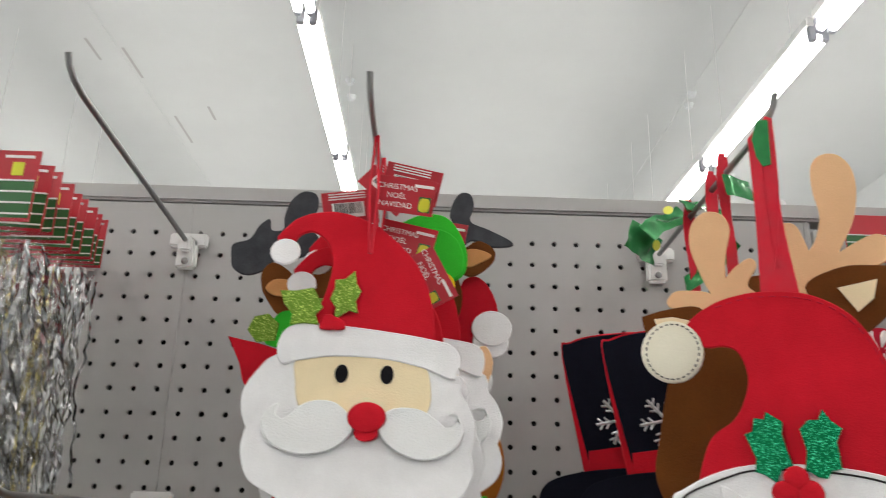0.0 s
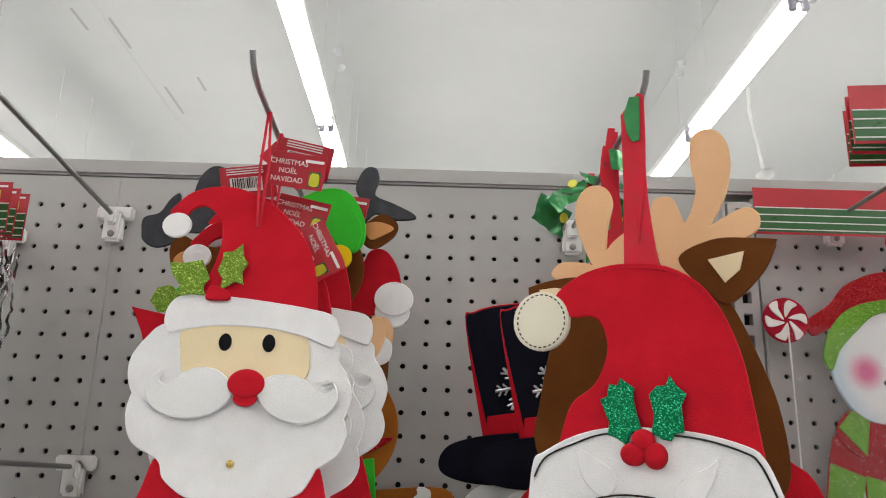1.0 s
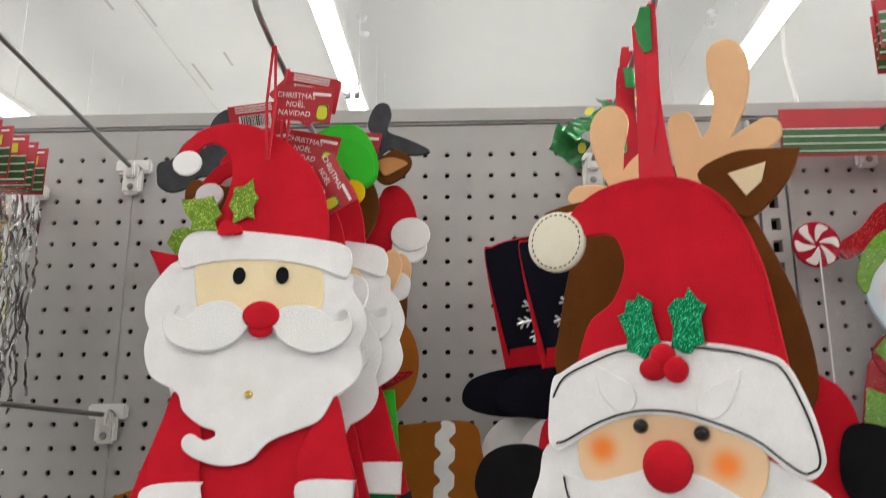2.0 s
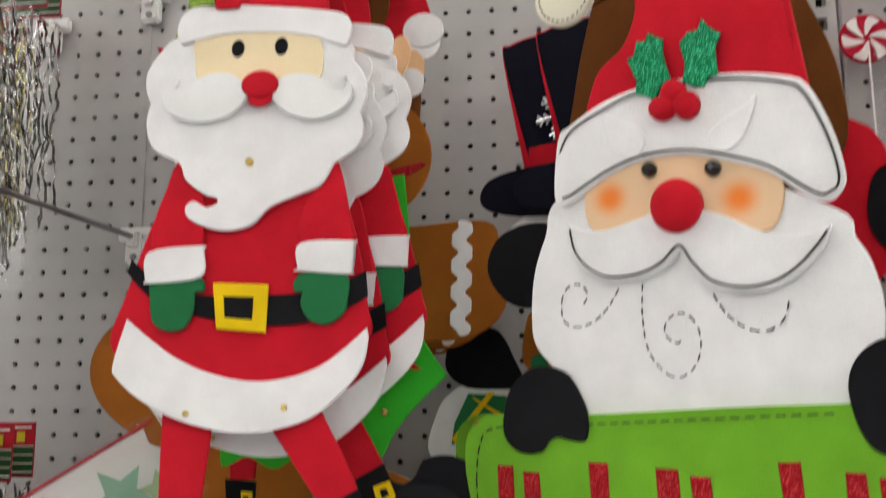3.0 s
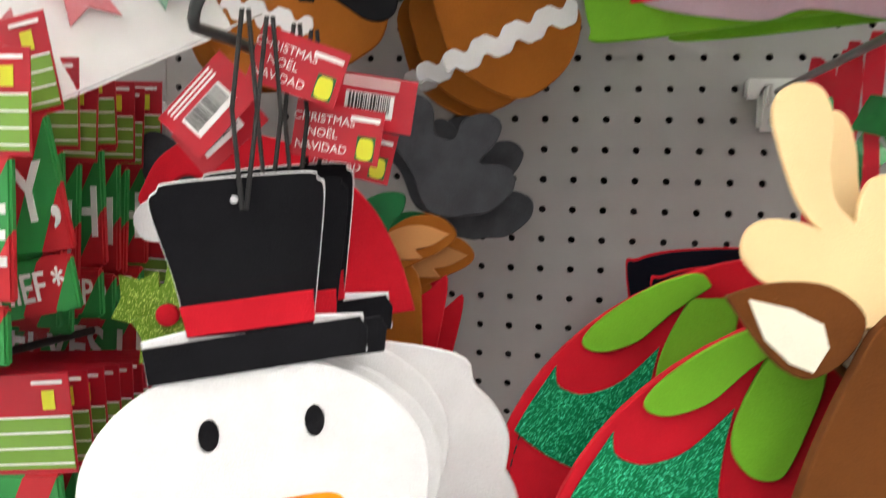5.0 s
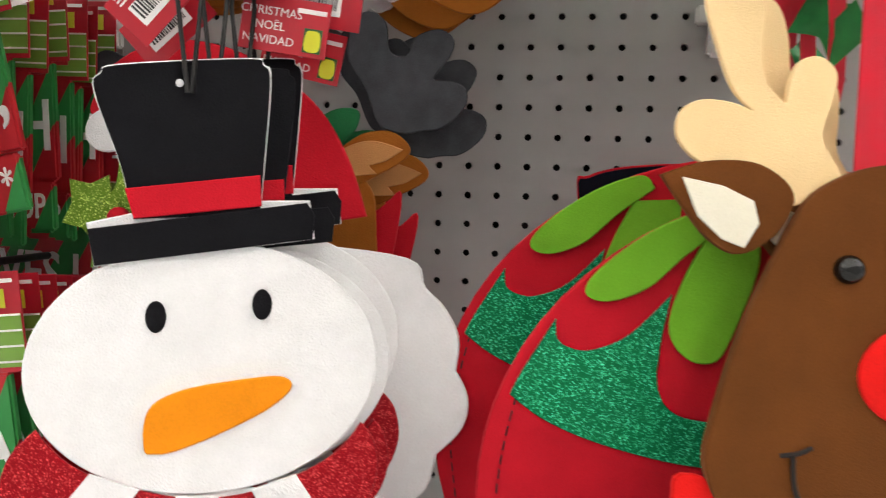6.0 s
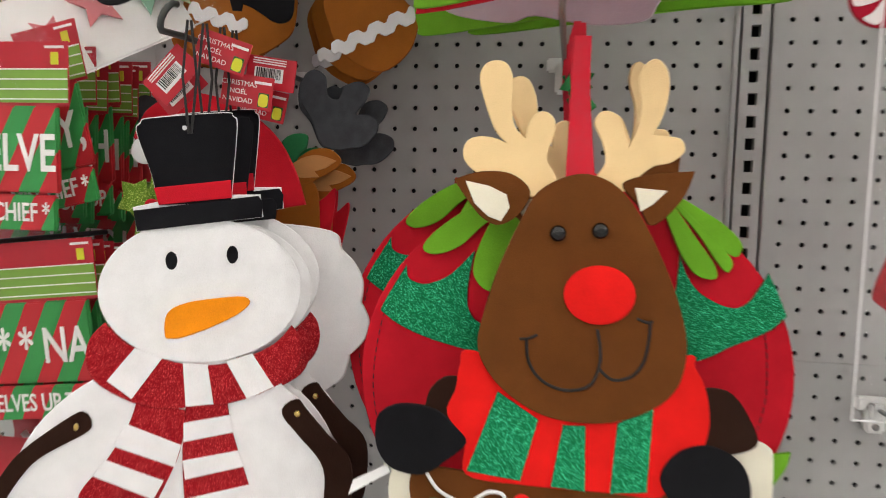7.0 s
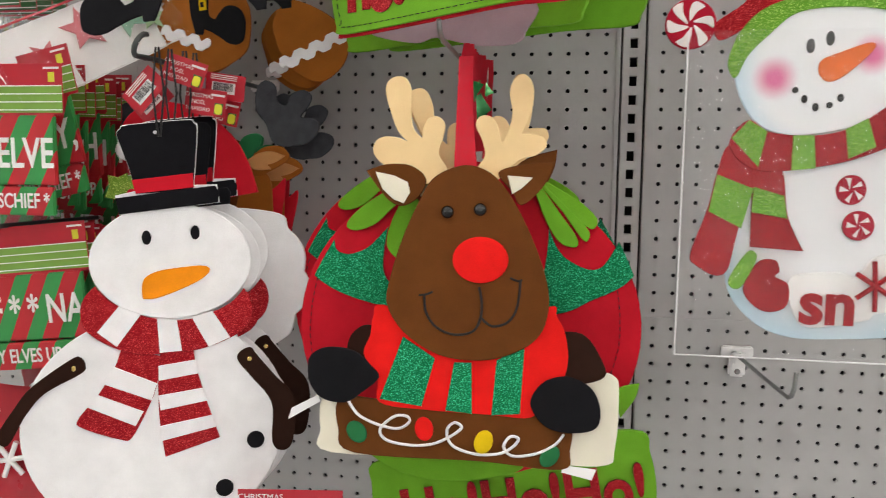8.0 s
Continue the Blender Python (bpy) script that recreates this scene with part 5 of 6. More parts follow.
def elf_figure(m):
    t = thing('felt_figure', m, 'bright green felt elf figure partly hidden behind others', 'hanging decoration', 'legged felt figures')
    sheet(t, 'hat', 'bright', [(7,156), (26,165), (45,165), (58,154), (68,131), (67,111), (56,102), (42,111), (13,102), (-17,109), (-26,137)], 2, 3)
    sheet(t, 'hat_fold', 'bright', [(11,145), (34,151), (53,146), (64,130), (64,110), (50,102), (34,121), (15,133)], 3, 3)
    round_piece(t, 'bobble', 'yellow', 46, 96, 12.0, 12.0, 4, 2.5, 0, 0)
    round_piece(t, 'face', 'tan', -13, 24, 72.0, 47.1, 1, 3, 0, 0)
    sheet(t, 'ear', 'tan', [(77,39), (86,43), (92,29), (87,11), (80,5), (75,21)], 1.2, 3)
    sheet(t, 'collar', 'red', [(-137,46), (-122,43), (-101,38), (-70,24), (-95,-1), (-117,3), (-125,23)], 0.6, 3, sharp=(0,))
    sheet(t, 'tunic', 'bright', [(48,-70), (65,-81), (87,-80), (92,-135), (94,-188), (113,-239), (83,-247), (-8,-243), (-87,-224), (-72,-109)], 0, 3, sharp=(2, 5))
    sheet(t, 'skirt', 'bright', [(36,-201), (85,-172), (98,-195), (104,-216), (123,-244), (98,-268), (82,-288), (72,-306), (58,-312), (44,-303), (26,-313), (8,-305), (-12,-315), (-34,-306), (-56,-308), (-40,-219)], 0.6, 3, sharp=(4,))
    sheet(t, 'skirt_trim', 'red', [(79,-230), (92,-232), (103,-240), (88,-239), (75,-243)], 1.2, 2, sharp=(2,))
    sheet(t, 'holly_leaf', 'gold glitter', [(-121,52), (-116,64), (-104,67), (-94,58), (-96,43), (-112,41)], 1.4, 1.5, flat=True, label='lime glitter holly leaf')
    sheet(t, 'hat_side', 'bright', [(-104,40), (-97,66), (-80,70), (-60,60), (-60,40)], 1, 2.5)
    round_piece(t, 'stud', 'brass', 85, -117, 3.0, 3.0, 1.6, 2, 2, 0)
    round_piece(t, 'stud', 'brass', 90, -152, 2.0, 2.0, 1.6, 2, 2, 0)
    round_piece(t, 'stud', 'brass', 75, -272, 3.0, 3.0, 1.6, 2, 2, 0)
    return t


def small_reindeer(m):
    t = thing('felt_figure', m, 'brown felt reindeer figure with charcoal antlers and tan ears', 'hanging decoration', 'legged felt figures')
    sheet(t, 'antler', 'grey', [(32,91), (48,104), (43,119), (47,135), (54,143), (63,141), (66,129), (63,113), (80,105), (100,95), (103,89), (84,87), (64,93), (48,78)], 0, 3)
    sheet(t, 'antler', 'grey', [(-162,67), (-162,82), (-147,88), (-139,102), (-130,109), (-127,98), (-116,99), (-116,112), (-111,129), (-100,139), (-87,136), (-85,122), (-91,106), (-79,83), (-102,69), (-121,67), (-132,56), (-147,52), (-159,58)], 0, 3)
    sheet(t, 'ear', 'brown', [(48,73), (60,86), (72,92), (86,83), (84,70), (68,57), (56,59)], 1, 3)
    sheet(t, 'ear_lining', 'tan ear', [(54,79), (68,83), (83,77), (72,69), (60,65)], 1.8, 1.5)
    sheet(t, 'ear', 'brown', [(-99,48), (-120,64), (-131,55), (-130,39), (-123,26), (-112,14), (-97,20)], 1, 3)
    sheet(t, 'ear_lining', 'tan ear', [(-103,45), (-118,47), (-126,38), (-117,31), (-103,33)], 1.8, 1.5)
    round_piece(t, 'head', 'brown', -25, 34, 81.1, 63.1, 0.6, 3, 0, 0)
    round_piece(t, 'body', 'ginger', 32, -114, 63.0, 60.0, 0, 3, 0, 0)
    sheet(t, 'scarf', 'red glitter', [(49,-132), (70,-124), (91,-122), (75,-133), (58,-139)], 0.8, 2)
    return t


def red_hat_figure(m):
    t = thing('felt_figure', m, 'felt figure in a red bobble hat behind the others', 'hanging decoration', 'legged felt figures')
    sheet(t, 'hat', 'red', [(-11,42), (-1,59), (13,61), (25,47), (31,26), (25,6), (2,-7), (-33,-12), (-42,24)], 0, 3)
    round_piece(t, 'bobble', 'white', 24, -2, 17.0, 16.0, 0.6, 2.5, 0, 0)
    round_piece(t, 'bobble', 'white', 25, 10, 19.0, 17.0, 1.6, 2.5, 0, 0)
    sheet(t, 'ear', 'tan', [(6,-15), (17,-8), (26,-20), (23,-40), (15,-50), (6,-39)], 0.8, 2.5)
    sheet(t, 'face', 'brown', [(-25,-8), (10,-11), (22,-38), (18,-91), (-8,-127), (-38,-92)], 0.2, 2.5)
    sheet(t, 'collar', 'white', [(-15,-32), (12,-26), (25,-34), (21,-52), (-1,-54)], 1, 2.5)
    return t


def icing(parent, a, b, layer, waves):
    """A wavy strip of white felt icing from a to b, with rounded ends; millimetres."""
    a, b = Vector(a), Vector(b)
    d = (b - a).normalized()
    n = Vector((-d.y, d.x))
    steps = int(waves * 10)
    up, down = [], []
    for k in range(steps + 1):
        u = k / steps
        mid = a.lerp(b, u) + n * 3.0 * math.sin(2 * math.pi * waves * u)
        half = 7.6 * min(1.0, math.sqrt(max(0.0, 1 - max(0.0, abs(2 * u - 1) - 0.88) ** 2 / 0.0150))) + 1.2 * math.cos(4 * math.pi * waves * u)
        up.append(mid + n * max(1.0, half))
        down.append(mid - n * max(1.0, half))
    return sheet(parent, 'icing', 'white', [tuple(p) for p in up + down[::-1]], layer, 2, flat=True, label='wavy strip of white felt icing')


def gingerbread_figure(m):
    t = thing('felt_figure', m, 'ginger brown felt biscuit figure with white icing trim', 'hanging decoration', 'legged felt figures')
    round_piece(t, 'body', 'ginger', -123, 61, 142.1, 81.0, 0, 3, 0, 0)
    sheet(t, 'arm', 'ginger', [(20,193), (38,192), (109,195), (121,168), (127,123), (107,95), (69,86), (30,98)], 0.8, 3)
    sheet(t, 'foot', 'ginger', [(-186,-68), (-163,-22), (-102,-5), (-55,-25), (-51,-79), (-69,-102), (-112,-120), (-156,-117), (-182,-96)], 1.4, 3)
    sheet(t, 'foot', 'ginger', [(-18,-53), (5,-26), (50,-41), (81,-66), (86,-85), (76,-112), (50,-131), (23,-125), (0,-107), (-11,-84)], 1.4, 3)
    icing(t, (-176, -62), (-106, -84), 2, 3.4)
    icing(t, (-8, -110), (84, -69), 2, 4.2)
    icing(t, (87, 196), (84, 90), 1.6, 4.4)
    return t


def top_hat_plaque(m):
    t = thing('felt_plaque', m, 'navy black felt top hat plaque with red piping', 'hanging plaque', 'felt plaques')
    sheet(t, 'hat_piping', 'red', [(-74,51), (-66,67), (-31,75), (24,75), (60,51), (45,-78), (-51,-81)], 0, 3, sharp=(6, 5))
    sheet(t, 'crown', 'navy', [(-73,51), (-65,65.5), (-31,73.5), (24,74), (58.5,50.5), (44,-53), (-49,-56)], 0.6, 3, sharp=(6, 5))
    sheet(t, 'hat_band', 'red', [(-51,-37), (-10,-31), (45,-29), (46,-49), (-10,-53), (-52,-56)], 1.2, 2, flat=True)
    sheet(t, 'brim', 'navy', [(-98,-83), (-88,-65), (-52,-55), (0,-51), (51,-53), (54,-87), (14,-98), (-51,-101), (-87,-95)], 1.6, 4)
    round_piece(t, 'face', 'white', -6, -133, 74.1, 44.0, 0.2, 4, 0, 0)
    for k in range(6):
        c, d = math.cos(radians(60 * k + 12)), math.sin(radians(60 * k + 12))
        arm = thread(t, 'snowflake_arm', 'acrylic', [(-20 + 3 * c, -8 + 3 * d), (-20 + 13 * c, -8 + 13 * d), (-20 + 24 * c, -8 + 24 * d)], 1.2, 1.7, label='clear acrylic snowflake arm')
        for r in (11, 17):
            for side in (-50, 50):
                e, f = math.cos(radians(60 * k + 12 + side)), math.sin(radians(60 * k + 12 + side))
                thread(arm, 'barb', 'acrylic', [(-20 + r * c, -8 + r * d), (-20 + r * c + 4 * e, -8 + r * d + 4 * f), (-20 + r * c + 7 * e, -8 + r * d + 7 * f)], 1.3, 1.2)
    return t


def packaged_snowman(m):
    t = thing('packaged_decoration', m, 'foam snowman decoration with glitter scarf in a clear bag', 'packaged decoration', 'bagged snowman decorations')
    sheet(t, 'body', 'foam body', [(9,64), (-26,51), (-42,-20), (-40,-63), (-14,-96), (22,-111), (73,-111), (134,-104), (170,-80), (180,-22), (167,53), (105,100), (46,88)], 0, 4)
    sheet(t, 'head', 'foam face', [(-44,156), (-31,207), (6,226), (65,229), (110,216), (134,181), (127,135), (88,112), (44,100), (6,98), (-24,112)], 1.6, 4)
    round_piece(t, 'eye', 'print black', 26, 185, 4.0, 7.1, 2.2, 1, 0, 0)
    round_piece(t, 'eye', 'print black', 44, 192, 4.0, 7.1, 2.2, 1, 0, 0)
    round_piece(t, 'mouth_dot', 'print black', 14, 142, 3.0, 3.0, 2.2, 1, 0, 0)
    round_piece(t, 'mouth_dot', 'print black', 23, 133, 3.0, 4.0, 2.2, 1, 0, 0)
    round_piece(t, 'mouth_dot', 'print black', 34, 125, 3.0, 4.1, 2.2, 1, 0, 0)
    round_piece(t, 'mouth_dot', 'print black', 47, 127, 3.0, 3.0, 2.2, 1, 0, 0)
    round_piece(t, 'mouth_dot', 'print black', 57, 134, 3.0, 4.0, 2.2, 1, 0, 0)
    sheet(t, 'carrot_nose', 'carrot', [(35,159), (37,171), (53,178), (78,187), (86,185), (79,174), (58,155), (44,150)], 2.6, 4)
    sheet(t, 'hat_brim', 'lime glitter', [(-47,188), (-42,199), (-24,219), (5,231), (64,238), (108,227), (113,216), (65,222), (14,218), (-15,195), (-33,176), (-44,154), (-52,168)], 2.6, 3)
    sheet(t, 'hat', 'red glitter', [(-42,200), (-61,192), (-66,208), (-40,227), (-14,253), (33,267), (85,251), (105,227), (50,233), (6,230), (-24,215)], 2, 3)
    p = round_piece(t, 'peppermint', 'candy', -90, 208, 25.0, 25.0, 3, 4, 0, 0)
    sheet(p, 'swirl', 'swirl white', [(-87,207), (-77,199), (-73,192), (-81,186), (-83,195)], 3.6, 1.2)
    sheet(p, 'swirl', 'swirl white', [(-89,205), (-90,192), (-94,185), (-104,190), (-97,195)], 3.6, 1.2)
    sheet(p, 'swirl', 'swirl white', [(-92,205), (-104,200), (-112,201), (-113,212), (-104,208)], 3.6, 1.2)
    sheet(p, 'swirl', 'swirl white', [(-93,208), (-104,216), (-108,224), (-99,229), (-98,220)], 3.6, 1.2)
    sheet(p, 'swirl', 'swirl white', [(-91,211), (-91,224), (-86,230), (-77,225), (-84,220)], 3.6, 1.2)
    sheet(p, 'swirl', 'swirl white', [(-88,210), (-77,215), (-69,214), (-68,204), (-76,208)], 3.6, 1.2)
    sheet(t, 'scarf', 'red glitter', [(-30,112), (-7,100), (36,97), (72,106), (101,126), (115,135), (124,100), (75,74), (15,62), (-24,63), (-47,87)], 3, 3)
    sheet(t, 'scarf_stripe', 'lime glitter', [(-29,112), (-11,101), (-18,65), (-45,94)], 3.6, 1.2, flat=True)
    sheet(t, 'scarf_stripe', 'lime glitter', [(14,97), (34,97), (37,64), (14,62)], 3.6, 1.2, flat=True)
    sheet(t, 'scarf_stripe', 'lime glitter', [(63,103), (83,114), (92,86), (67,74)], 3.6, 1.2, flat=True)
    sheet(t, 'scarf_tail', 'red glitter', [(-46,87), (-20,65), (-29,22), (-36,-11), (-42,-41), (-54,-48), (-74,-38), (-80,-25), (-65,21), (-57,59)], 2.4, 3)
    sheet(t, 'scarf_stripe', 'lime glitter', [(-57,57), (-21,43), (-31,2), (-64,19)], 3, 1.2, flat=True)
    sheet(t, 'scarf_tail', 'red glitter', [(-22,67), (5,64), (14,15), (31,-20), (-21,-17), (-22,31)], 2.6, 3, sharp=(3, 4))
    sheet(t, 'scarf_stripe', 'lime glitter', [(-21,45), (9,36), (13,13), (-22,19)], 3.2, 1.2, flat=True)
    sheet(t, 'cuff', 'lime glitter', [(-23,-22), (-14,-29), (-29,-60), (-41,-53)], 3, 3)
    sheet(t, 'mitten', 'red glitter', [(-13,-33), (4,-30), (9,-41), (5,-47), (18,-55), (18,-76), (4,-84), (-12,-80), (-26,-61)], 3, 3)
    p = round_piece(t, 'button', 'candy', 73, 43, 14.0, 15.0, 2, 3, 0, 0)
    sheet(p, 'swirl', 'swirl white', [(75,43), (84,37), (80,33)], 2.6, 1, flat=True)
    sheet(p, 'swirl', 'swirl white', [(74,41), (71,30), (67,33)], 2.6, 1, flat=True)
    sheet(p, 'swirl', 'swirl white', [(71,42), (61,41), (62,47)], 2.6, 1, flat=True)
    sheet(p, 'swirl', 'swirl white', [(71,44), (67,55), (72,55)], 2.6, 1, flat=True)
    sheet(p, 'swirl', 'swirl white', [(73,45), (81,52), (83,47)], 2.6, 1, flat=True)
    p = round_piece(t, 'button', 'candy', 82, 7, 15.0, 15.0, 2, 3, 0, 0)
    sheet(p, 'swirl', 'swirl white', [(84,7), (93,1), (89,-2)], 2.6, 1, flat=True)
    sheet(p, 'swirl', 'swirl white', [(83,5), (80,-5), (76,-3)], 2.6, 1, flat=True)
    sheet(p, 'swirl', 'swirl white', [(80,6), (70,5), (71,11)], 2.6, 1, flat=True)
    sheet(p, 'swirl', 'swirl white', [(80,9), (76,19), (81,19)], 2.6, 1, flat=True)
    sheet(p, 'swirl', 'swirl white', [(82,10), (90,16), (92,11)], 2.6, 1, flat=True)
    sheet(t, 'word_backing', 'paper', [(18,-51), (33,-43), (67,-41), (83,-45), (100,-24), (126,-23), (161,-42), (167,-79), (108,-81), (93,-90), (40,-99), (23,-81)], 2.4, 2)
    lettering(t, 'sn', 'red glitter', 29, -93, 62.1, 3.6, bold=2.0, label='red glitter letters')
    lettering(t, 'w', 'red glitter', 137, -93, 62.1, 3.6, bold=2.0, label='red glitter letters')
    thread(t, 'snowflake', 'red glitter', [(98,-28), (100,-53), (101,-79)], 3.4, 2.6, label='red glitter snowflake arm')
    thread(t, 'snowflake', 'red glitter', [(116,-40), (100,-53), (83,-66)], 3.4, 2.6, label='red glitter snowflake arm')
    thread(t, 'snowflake', 'red glitter', [(117,-65), (100,-53), (82,-41)], 3.4, 2.6, label='red glitter snowflake arm')
    bag(t, -93, -131, 157, 199, 5.5)
    return t


# ---- hooks ----
peg_hook((-0.279, 0.81, 1.985), (-0.287, 0.5, 2.020))
peg_hook((-0.050, 0.81, 1.985), (-0.055, 0.5, 2.012))
peg_hook((0.252, 0.81, 1.985), (0.257, 0.5, 2.005))
peg_hook((-0.283, 0.81, 1.705), (-0.285, 0.5, 1.712))
peg_hook((-0.075, 0.81, 1.370), (-0.096, 0.520, 1.380), "loop", True)
peg_hook((0.241, 0.81, 1.386), (0.243, 0.48, 1.390))
peg_hook((0.607, 0.81, 1.004), (0.632, 0.62, 0.998), rise=0.036)
peg_hook((-0.400, 0.81, 1.955), (-0.330, 0.44, 1.940))
peg_hook((-0.300, 0.81, 1.365), (-0.310, 0.50, 1.372), "loop", True)
peg_hook((-0.300, 0.81, 1.180), (-0.310, 0.50, 1.185), "loop", True)
peg_hook((0.560, 0.81, 2.005), (0.565, 0.50, 2.012))
peg_hook((0.600, 0.81, 1.450), (0.605, 0.50, 1.455))

# ---- figures further back on the upper middle hook ----
elf_figure(pose(-0.04, 0.636, 1.80, -4, 0, 0))
little_deer = small_reindeer(pose(-0.03, 0.672, 1.86, -3, 0, 0))
red_hat = red_hat_figure(pose(0.03, 0.690, 1.86, -3, 0, 0))
ginger = gingerbread_figure(pose(0.0, 0.712, 1.50, -2, 0, 0))
copy_thing(ginger, pose(-0.020, 0.735, 1.495, -2, 2, 0))
copy_thing(ginger, pose(-0.032, 0.758, 1.492, -2, 3, 0))

# ---- dark hats behind the upper plaques, and below ----
hats = top_hat_plaque(pose(0.20, 0.715, 1.80, 0, 0, -8))
copy_thing(hats, pose(0.232, 0.680, 1.797, 0, 0, -8))
copy_thing(hats, pose(0.200, 0.735, 1.190, 0, 0, 0))
copy_thing(hats, pose(0.216, 0.715, 1.180, 0, 0, 0))
copy_thing(disc, pose(0.228, 0.646, 1.136, 0, 1, 4))
copy_thing(disc, pose(0.246, 0.666, 1.128, 0, -4, 4))
# ---- bagged snowmen on the right ----
pack = packaged_snowman(pose(0.58, 0.552, 1.20, 0, 0, 0))
copy_thing(pack, pose(0.572, 0.794, 1.672, 0, 0, 0))
copy_thing(pack, pose(0.595, 0.575, 1.70, 0, 0, -6))
for x, y, z, a in ((0.562, 0.776, 2.030, 0), (0.560, 0.548, 2.045, -6), (0.565, 0.565, 2.042, -5), (0.575, 0.585, 2.040, -7)):
    t = thing("header_card", pose(x, y, z, 0, 0, a), "red and green header card of a bagged decoration", "header card", "bag headers")
    header_card(t, 0.22, 0.055, "card dark green", price=False)

# ---- tags, cords and ribbons ----
for x, y, z, rx, ry, rz, front in ((-0.026, 0.572, 1.955, 8, 8, -4, True), (-0.022, 0.578, 1.968, 10, 12, 0, False), (-0.025, 0.60, 1.925, 0, 14, -6, True), (-0.075, 0.605, 1.955, 10, -12, 12, False), (-0.045, 0.63, 1.985, 0, 40, 10, False), (0.004, 0.66, 1.950, 0, 10, -10, True), (-0.005, 0.585, 1.888, 0, 62, -8, True),
                                (-0.043, 0.560, 1.333, 0, 8, 6, True), (-0.030, 0.585, 1.352, 4, 8, 4, False), (-0.045, 0.60, 1.325, 0, 12, 8, True), (-0.104, 0.535, 1.345, 0, -48, 8, False), (-0.060, 0.545, 1.366, 0, 18, 10, True), (-0.110, 0.56, 1.335, 0, -42, 4, False)):
    price_tag(pose(x, y, z, rx, ry, rz), front)
for x, y in ((-0.076, 0.513), (-0.070, 0.53), (-0.062, 0.548), (-0.058, 0.565)):
    cord_loop(snow, pose(x, y, 1.292, 0, 0, 20), 0.098)
for x, y, z, h in ((-0.052, 0.556, 1.90, 0.105), (-0.048, 0.59, 1.91, 0.09)):
    cord_loop(fig, pose(x, y, z), h, 0.006, "ribbon")
for x, y, z, h in ((0.252, 0.60, 1.90, 0.115), (0.256, 0.64, 1.90, 0.115), (0.254, 0.70, 1.89, 0.12), (0.256, 0.60, 1.30, 0.10), (0.254, 0.64, 1.29, 0.11), (0.252, 0.67, 1.28, 0.12), (0.258, 0.70, 1.28, 0.12), (0.248, 0.73, 1.28, 0.12), (0.262, 0.75, 1.27, 0.13)):
    ribbon_loop(pose(x, y, z, 0, 0, -12), h)

for x, y, z, rx, ry, rz, k in ((0.218, 0.742, 1.978, 10, 20, 30, 1), (0.234, 0.715, 1.992, -25, -35, -20, 2), (0.286, 0.722, 1.972, 15, 50, -35, 3), (0.262, 0.690, 2.000, -40, 10, 15, 4)):
    foil = thing("foil_tag", pose(x, y, z, rx, ry, rz), "crinkled green foil tag on a hanging ribbon", "price tag", "foil tags")
    part("foil", rumpled(-0.022, -0.016, 0.022, 0.016, 0.0, 0.010, k * 3.0, 10, 8, 0.9), "foil green", foil)
    part("printed_patch", cut(oval(0.008, 0.0, 0.005, 0.006, 12), -0.012, 0.0006, 0.0002), "print yellow", foil, "yellow price patch")

# ---- banners on the lower left ----
banner_pack(pose(-0.338, 0.545, 1.377, 0, 0, 0))
banner_pack(pose(-0.352, 0.580, 1.378, 0, -12.5, 0), "NAUGHTY,", "O MISCHIEF *")
for k, y in enumerate((0.622, 0.636, 0.645, 0.655, 0.664, 0.690, 0.706, 0.722)):
    banner_pack(pose(-0.360 + 0.004 * math.sin(k * 2.1), y, 1.381 + 0.003 * math.cos(k * 1.7), 0, 2.0 * math.sin(k * 1.3), 3 * math.sin(k * 2.7)), "MISCH", "NAUGHTY ELVES UP")
# four more packs, added only to darken the gap between the two rows
for k in range(4):
    banner_pack(pose(-0.345 + 0.003 * k, 0.742 + 0.016 * k, 1.272, 0, 2 - k, 2 * k - 3), "ELVES UP", "MISCHIEF *")
# the rear packs of this row are added too, so the space reads dark
for k in range(9):
    banner_pack(pose(-0.328 - 0.004 * k, 0.560 + 0.02 * k, 1.180 - 0.002 * k, 0, -6 + min(k, 4), 2 * min(k, 4)), "MISCHIEF * * NA", "NAUGHTY ELVES UP TO")

# ---- tinsel on the upper left ----
for k in range(9):
    y = 0.47 + 0.034 * k
    tinsel_pack(pose(-0.325 - 0.24 * (y - 0.5), y, 1.944 + 0.17 * (y - 0.5), 0, 1.5 * math.sin(k * 1.9), 4 * math.sin(k * 2.3)), k + 1)
for k in range(4):
    tinsel_pack(pose(-0.375, 0.64 + 0.03 * k, 1.512, 0, 0, 3 * k - 4), k + 20)

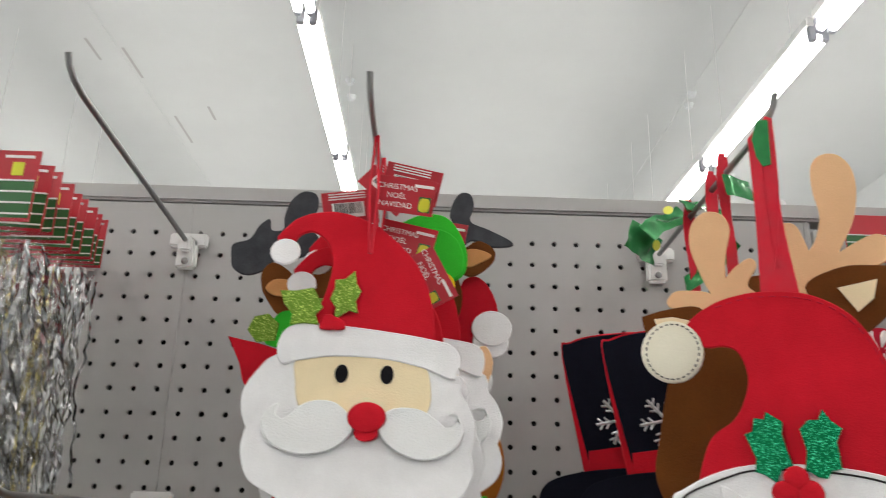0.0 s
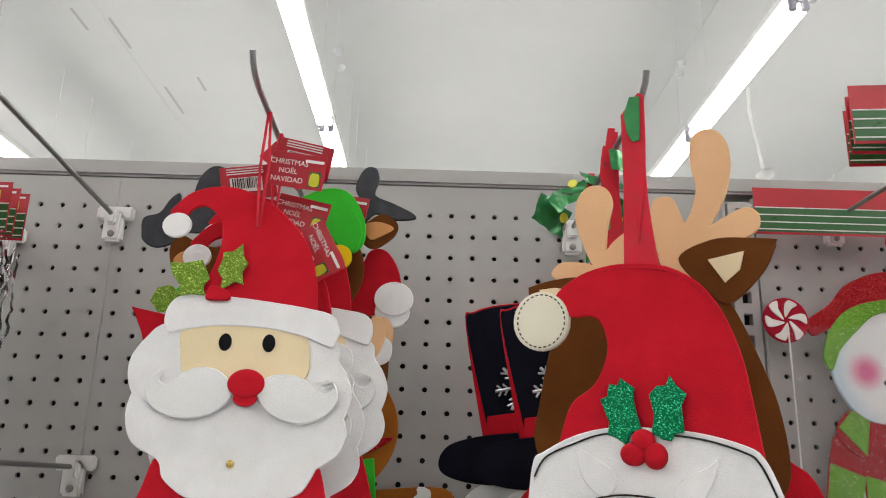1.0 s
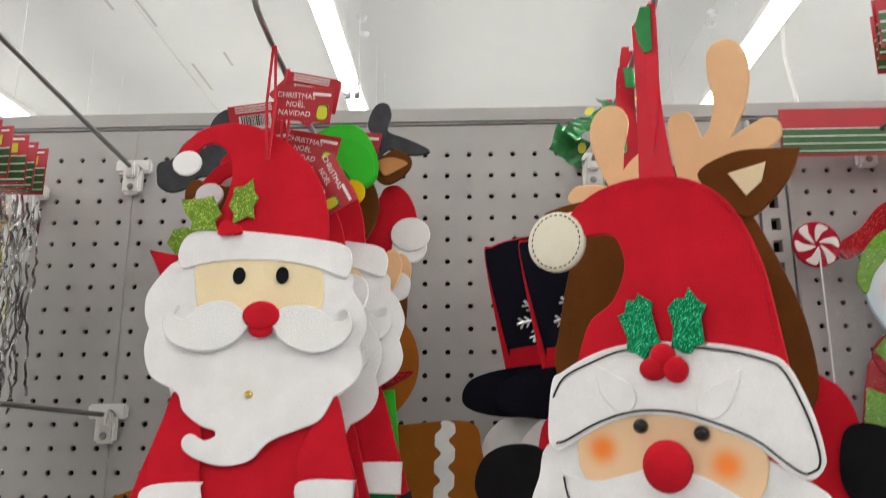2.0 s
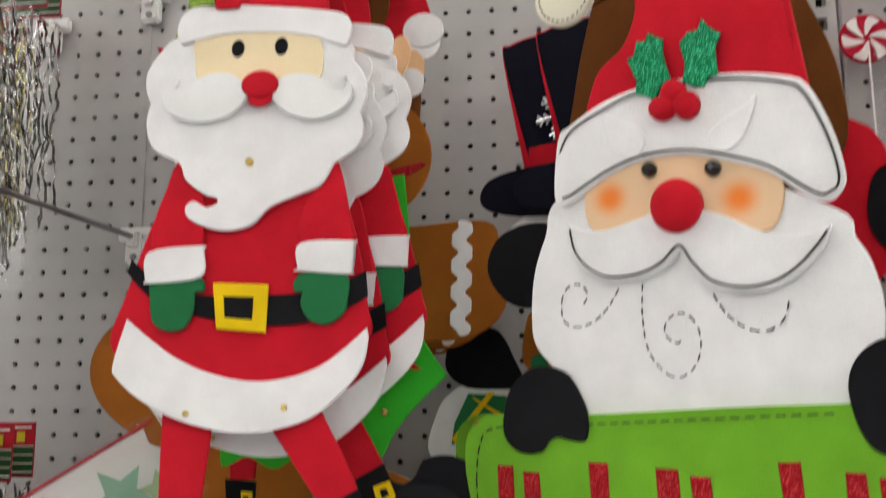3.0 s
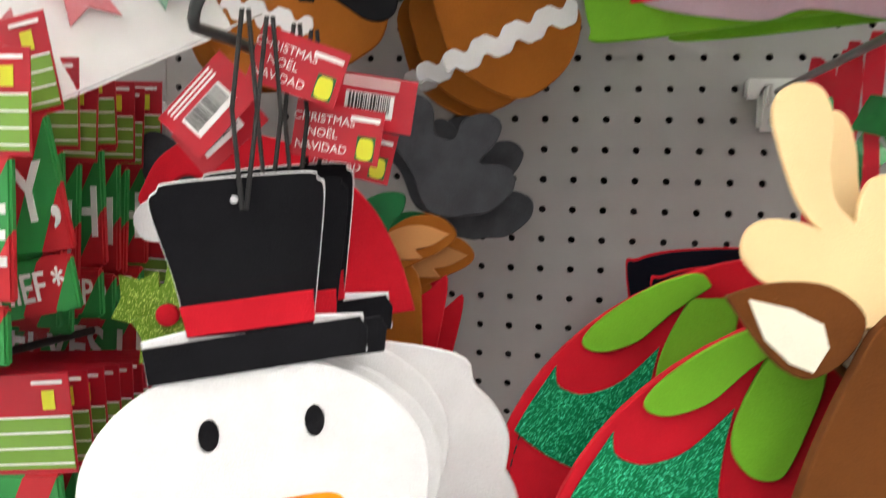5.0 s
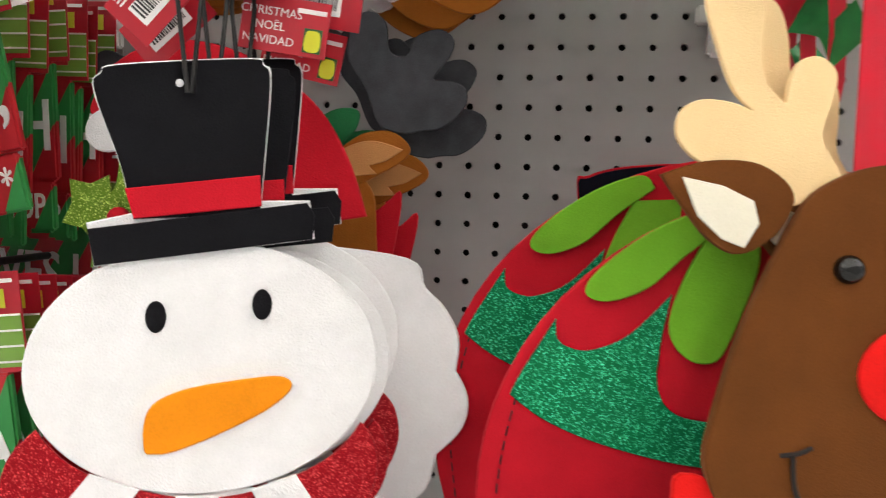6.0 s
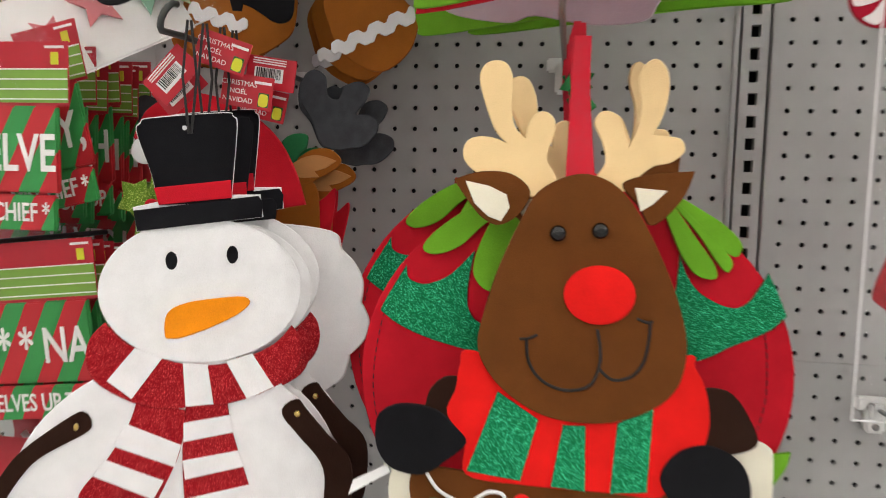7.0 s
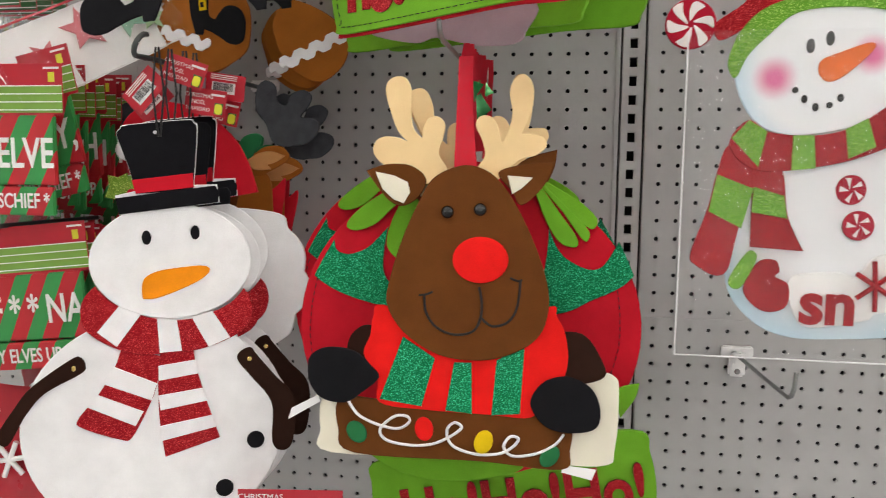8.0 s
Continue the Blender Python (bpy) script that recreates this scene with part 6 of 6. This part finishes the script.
# ---- figures and packs lower down ----
def low_reindeer(m):
    """A reindeer figure with three-pronged charcoal antlers, a green leaf and split tan ears."""
    t = thing('felt_figure', m, 'brown felt reindeer with thick charcoal antlers and tan ears', 'hanging decoration', 'legged felt figures')
    sheet(t, 'antler', 'grey', [(30,92), (19,119), (6,139), (8,165), (20,174), (33,166), (36,146), (49,142), (56,156), (72,161), (83,154), (80,141), (69,126), (83,124), (93,118), (92,105), (77,91), (60,88), (49,86)], 0, 3)
    sheet(t, 'antler', 'grey', [(-191,122), (-191,140), (-179,145), (-161,136), (-148,122), (-120,100), (-110,84), (-140,88), (-173,98), (-186,106)], 0, 3)
    sheet(t, 'leaf', 'green', [(-19,78), (-12,96), (2,103), (16,101), (14,88), (7,81), (2,72), (-14,68)], 2.4, 2)
    sheet(t, 'ear', 'ginger', [(-9,65), (7,78), (21,86), (40,87), (53,77), (50,67), (30,55), (12,47), (-4,52)], 1.4, 3)
    sheet(t, 'ear_lining', 'tan ear', [(-5,65), (9,76), (28,80), (49,74), (37,66), (24,62), (30,56), (7,55)], 2, 1.5, sharp=(3, 5, 6))
    round_piece(t, 'head', 'brown', -46, 34, 66, 66, 0.6, 3)
    sheet(t, 'neck', 'ginger', [(-4,56), (22,50), (30,20), (26,-60), (-30,-60), (-20,10)], 0.9, 3)
    sheet(t, 'body', 'red', [(-20,4), (30,30), (48,42), (40,-20), (34,-80), (-40,-90)], 0, 3)
    return t


low_deer = low_reindeer(pose(-0.050, 0.700, 1.198, -3, 0, 0))
copy_thing(low_deer, pose(-0.043, 0.722, 1.184, -3, 3, 0))
copy_thing(low_deer, pose(-0.058, 0.742, 1.196, -3, -4, 0))
holly = thing("holly_sprig", pose(-0.165, 0.600, 1.225, 0, 0, 10), "gold green glitter holly sprig on a hat", "holly decoration")
for k, (cx, cz, tilt) in enumerate(((-0.014, 0.004, 60), (0.012, 0.010, -30), (0.0, -0.016, 10))):
    leaf = [(cx + (0.021 if j % 2 == 0 else 0.013) * math.cos(radians(36 * j + tilt)), cz + (0.024 if j % 2 == 0 else 0.015) * math.sin(radians(36 * j + tilt))) for j in range(10)]
    part("holly_leaf", cut(leaf, -0.002 * k, 0.0015), "gold glitter", holly)
round_piece(holly, "berry", "red", 4, -2, 7, 7, 3, 3, 3)
def gift_figure(m):
    """A figure far back on the hook: a black hat over a white card with a dark green, yellow-tied parcel."""
    t = thing('felt_figure', m, 'white felt figure with a black hat and a green parcel', 'hanging decoration', 'legged felt figures')
    sheet(t, 'card', 'white', [(-41,-28), (-28,-11), (-12,-4), (25,-7), (38,-28), (40,-53), (3,-72), (-48,-68)], 0, 3)
    sheet(t, 'hat', 'black', [(-33,12), (-27,38), (-10,48), (16,46), (31,20), (39,-4), (15,-8), (-17,-5)], 0.8, 3)
    p = sheet(t, 'parcel', 'green', [(-25,-39), (-12,-12), (23,-14), (31,-53), (-28,-58)], 1.2, 2, flat=True, label='dark green felt parcel')
    sheet(p, 'tie', 'yellow', [(7,-11), (13,-11), (-24,-57), (-28,-53)], 1.8, 1.5, flat=True)
    sheet(p, 'tie', 'yellow', [(-8,-15), (-5,-18), (29,-42), (28,-35)], 2.3, 1.5, flat=True)
    b = sheet(t, 'arm', 'ginger', [(43,54), (51,64), (67,58), (72,13), (57,0), (39,18)], 0.6, 3)
    round_piece(b, 'button', 'green', 54, 15, 8, 9, 1.4, 1.5)
    return t


gift_figure(pose(0.10, 0.745, 1.55))
tree_bag(pose(-0.266, 0.636, 1.460, -22, -28, 52))
snowflake_bag(pose(-0.335, 0.610, 0.965, 0, 6, 8))
snowflake_bag(pose(-0.300, 0.660, 0.985, 0, -8, -6))
felt_board()
t = thing("header_card", pose(0.075, 0.50, 0.902, 0, -2, 4), "red header card with white greeting words", "header card", "bag headers")
part("card", cut([(-0.06, -0.06), (0.06, -0.06), (0.06, 0.0), (-0.06, 0.0)], 0, 0.0008, 0.0002), "card red", t)
for k, w in enumerate(("CHRISTMAS", "NOËL", "NAVIDAD")):
    lettering(t, w, "print white", -34, -12 - 10 * k, 10, 0.12, align="CENTER", thick=0.1)
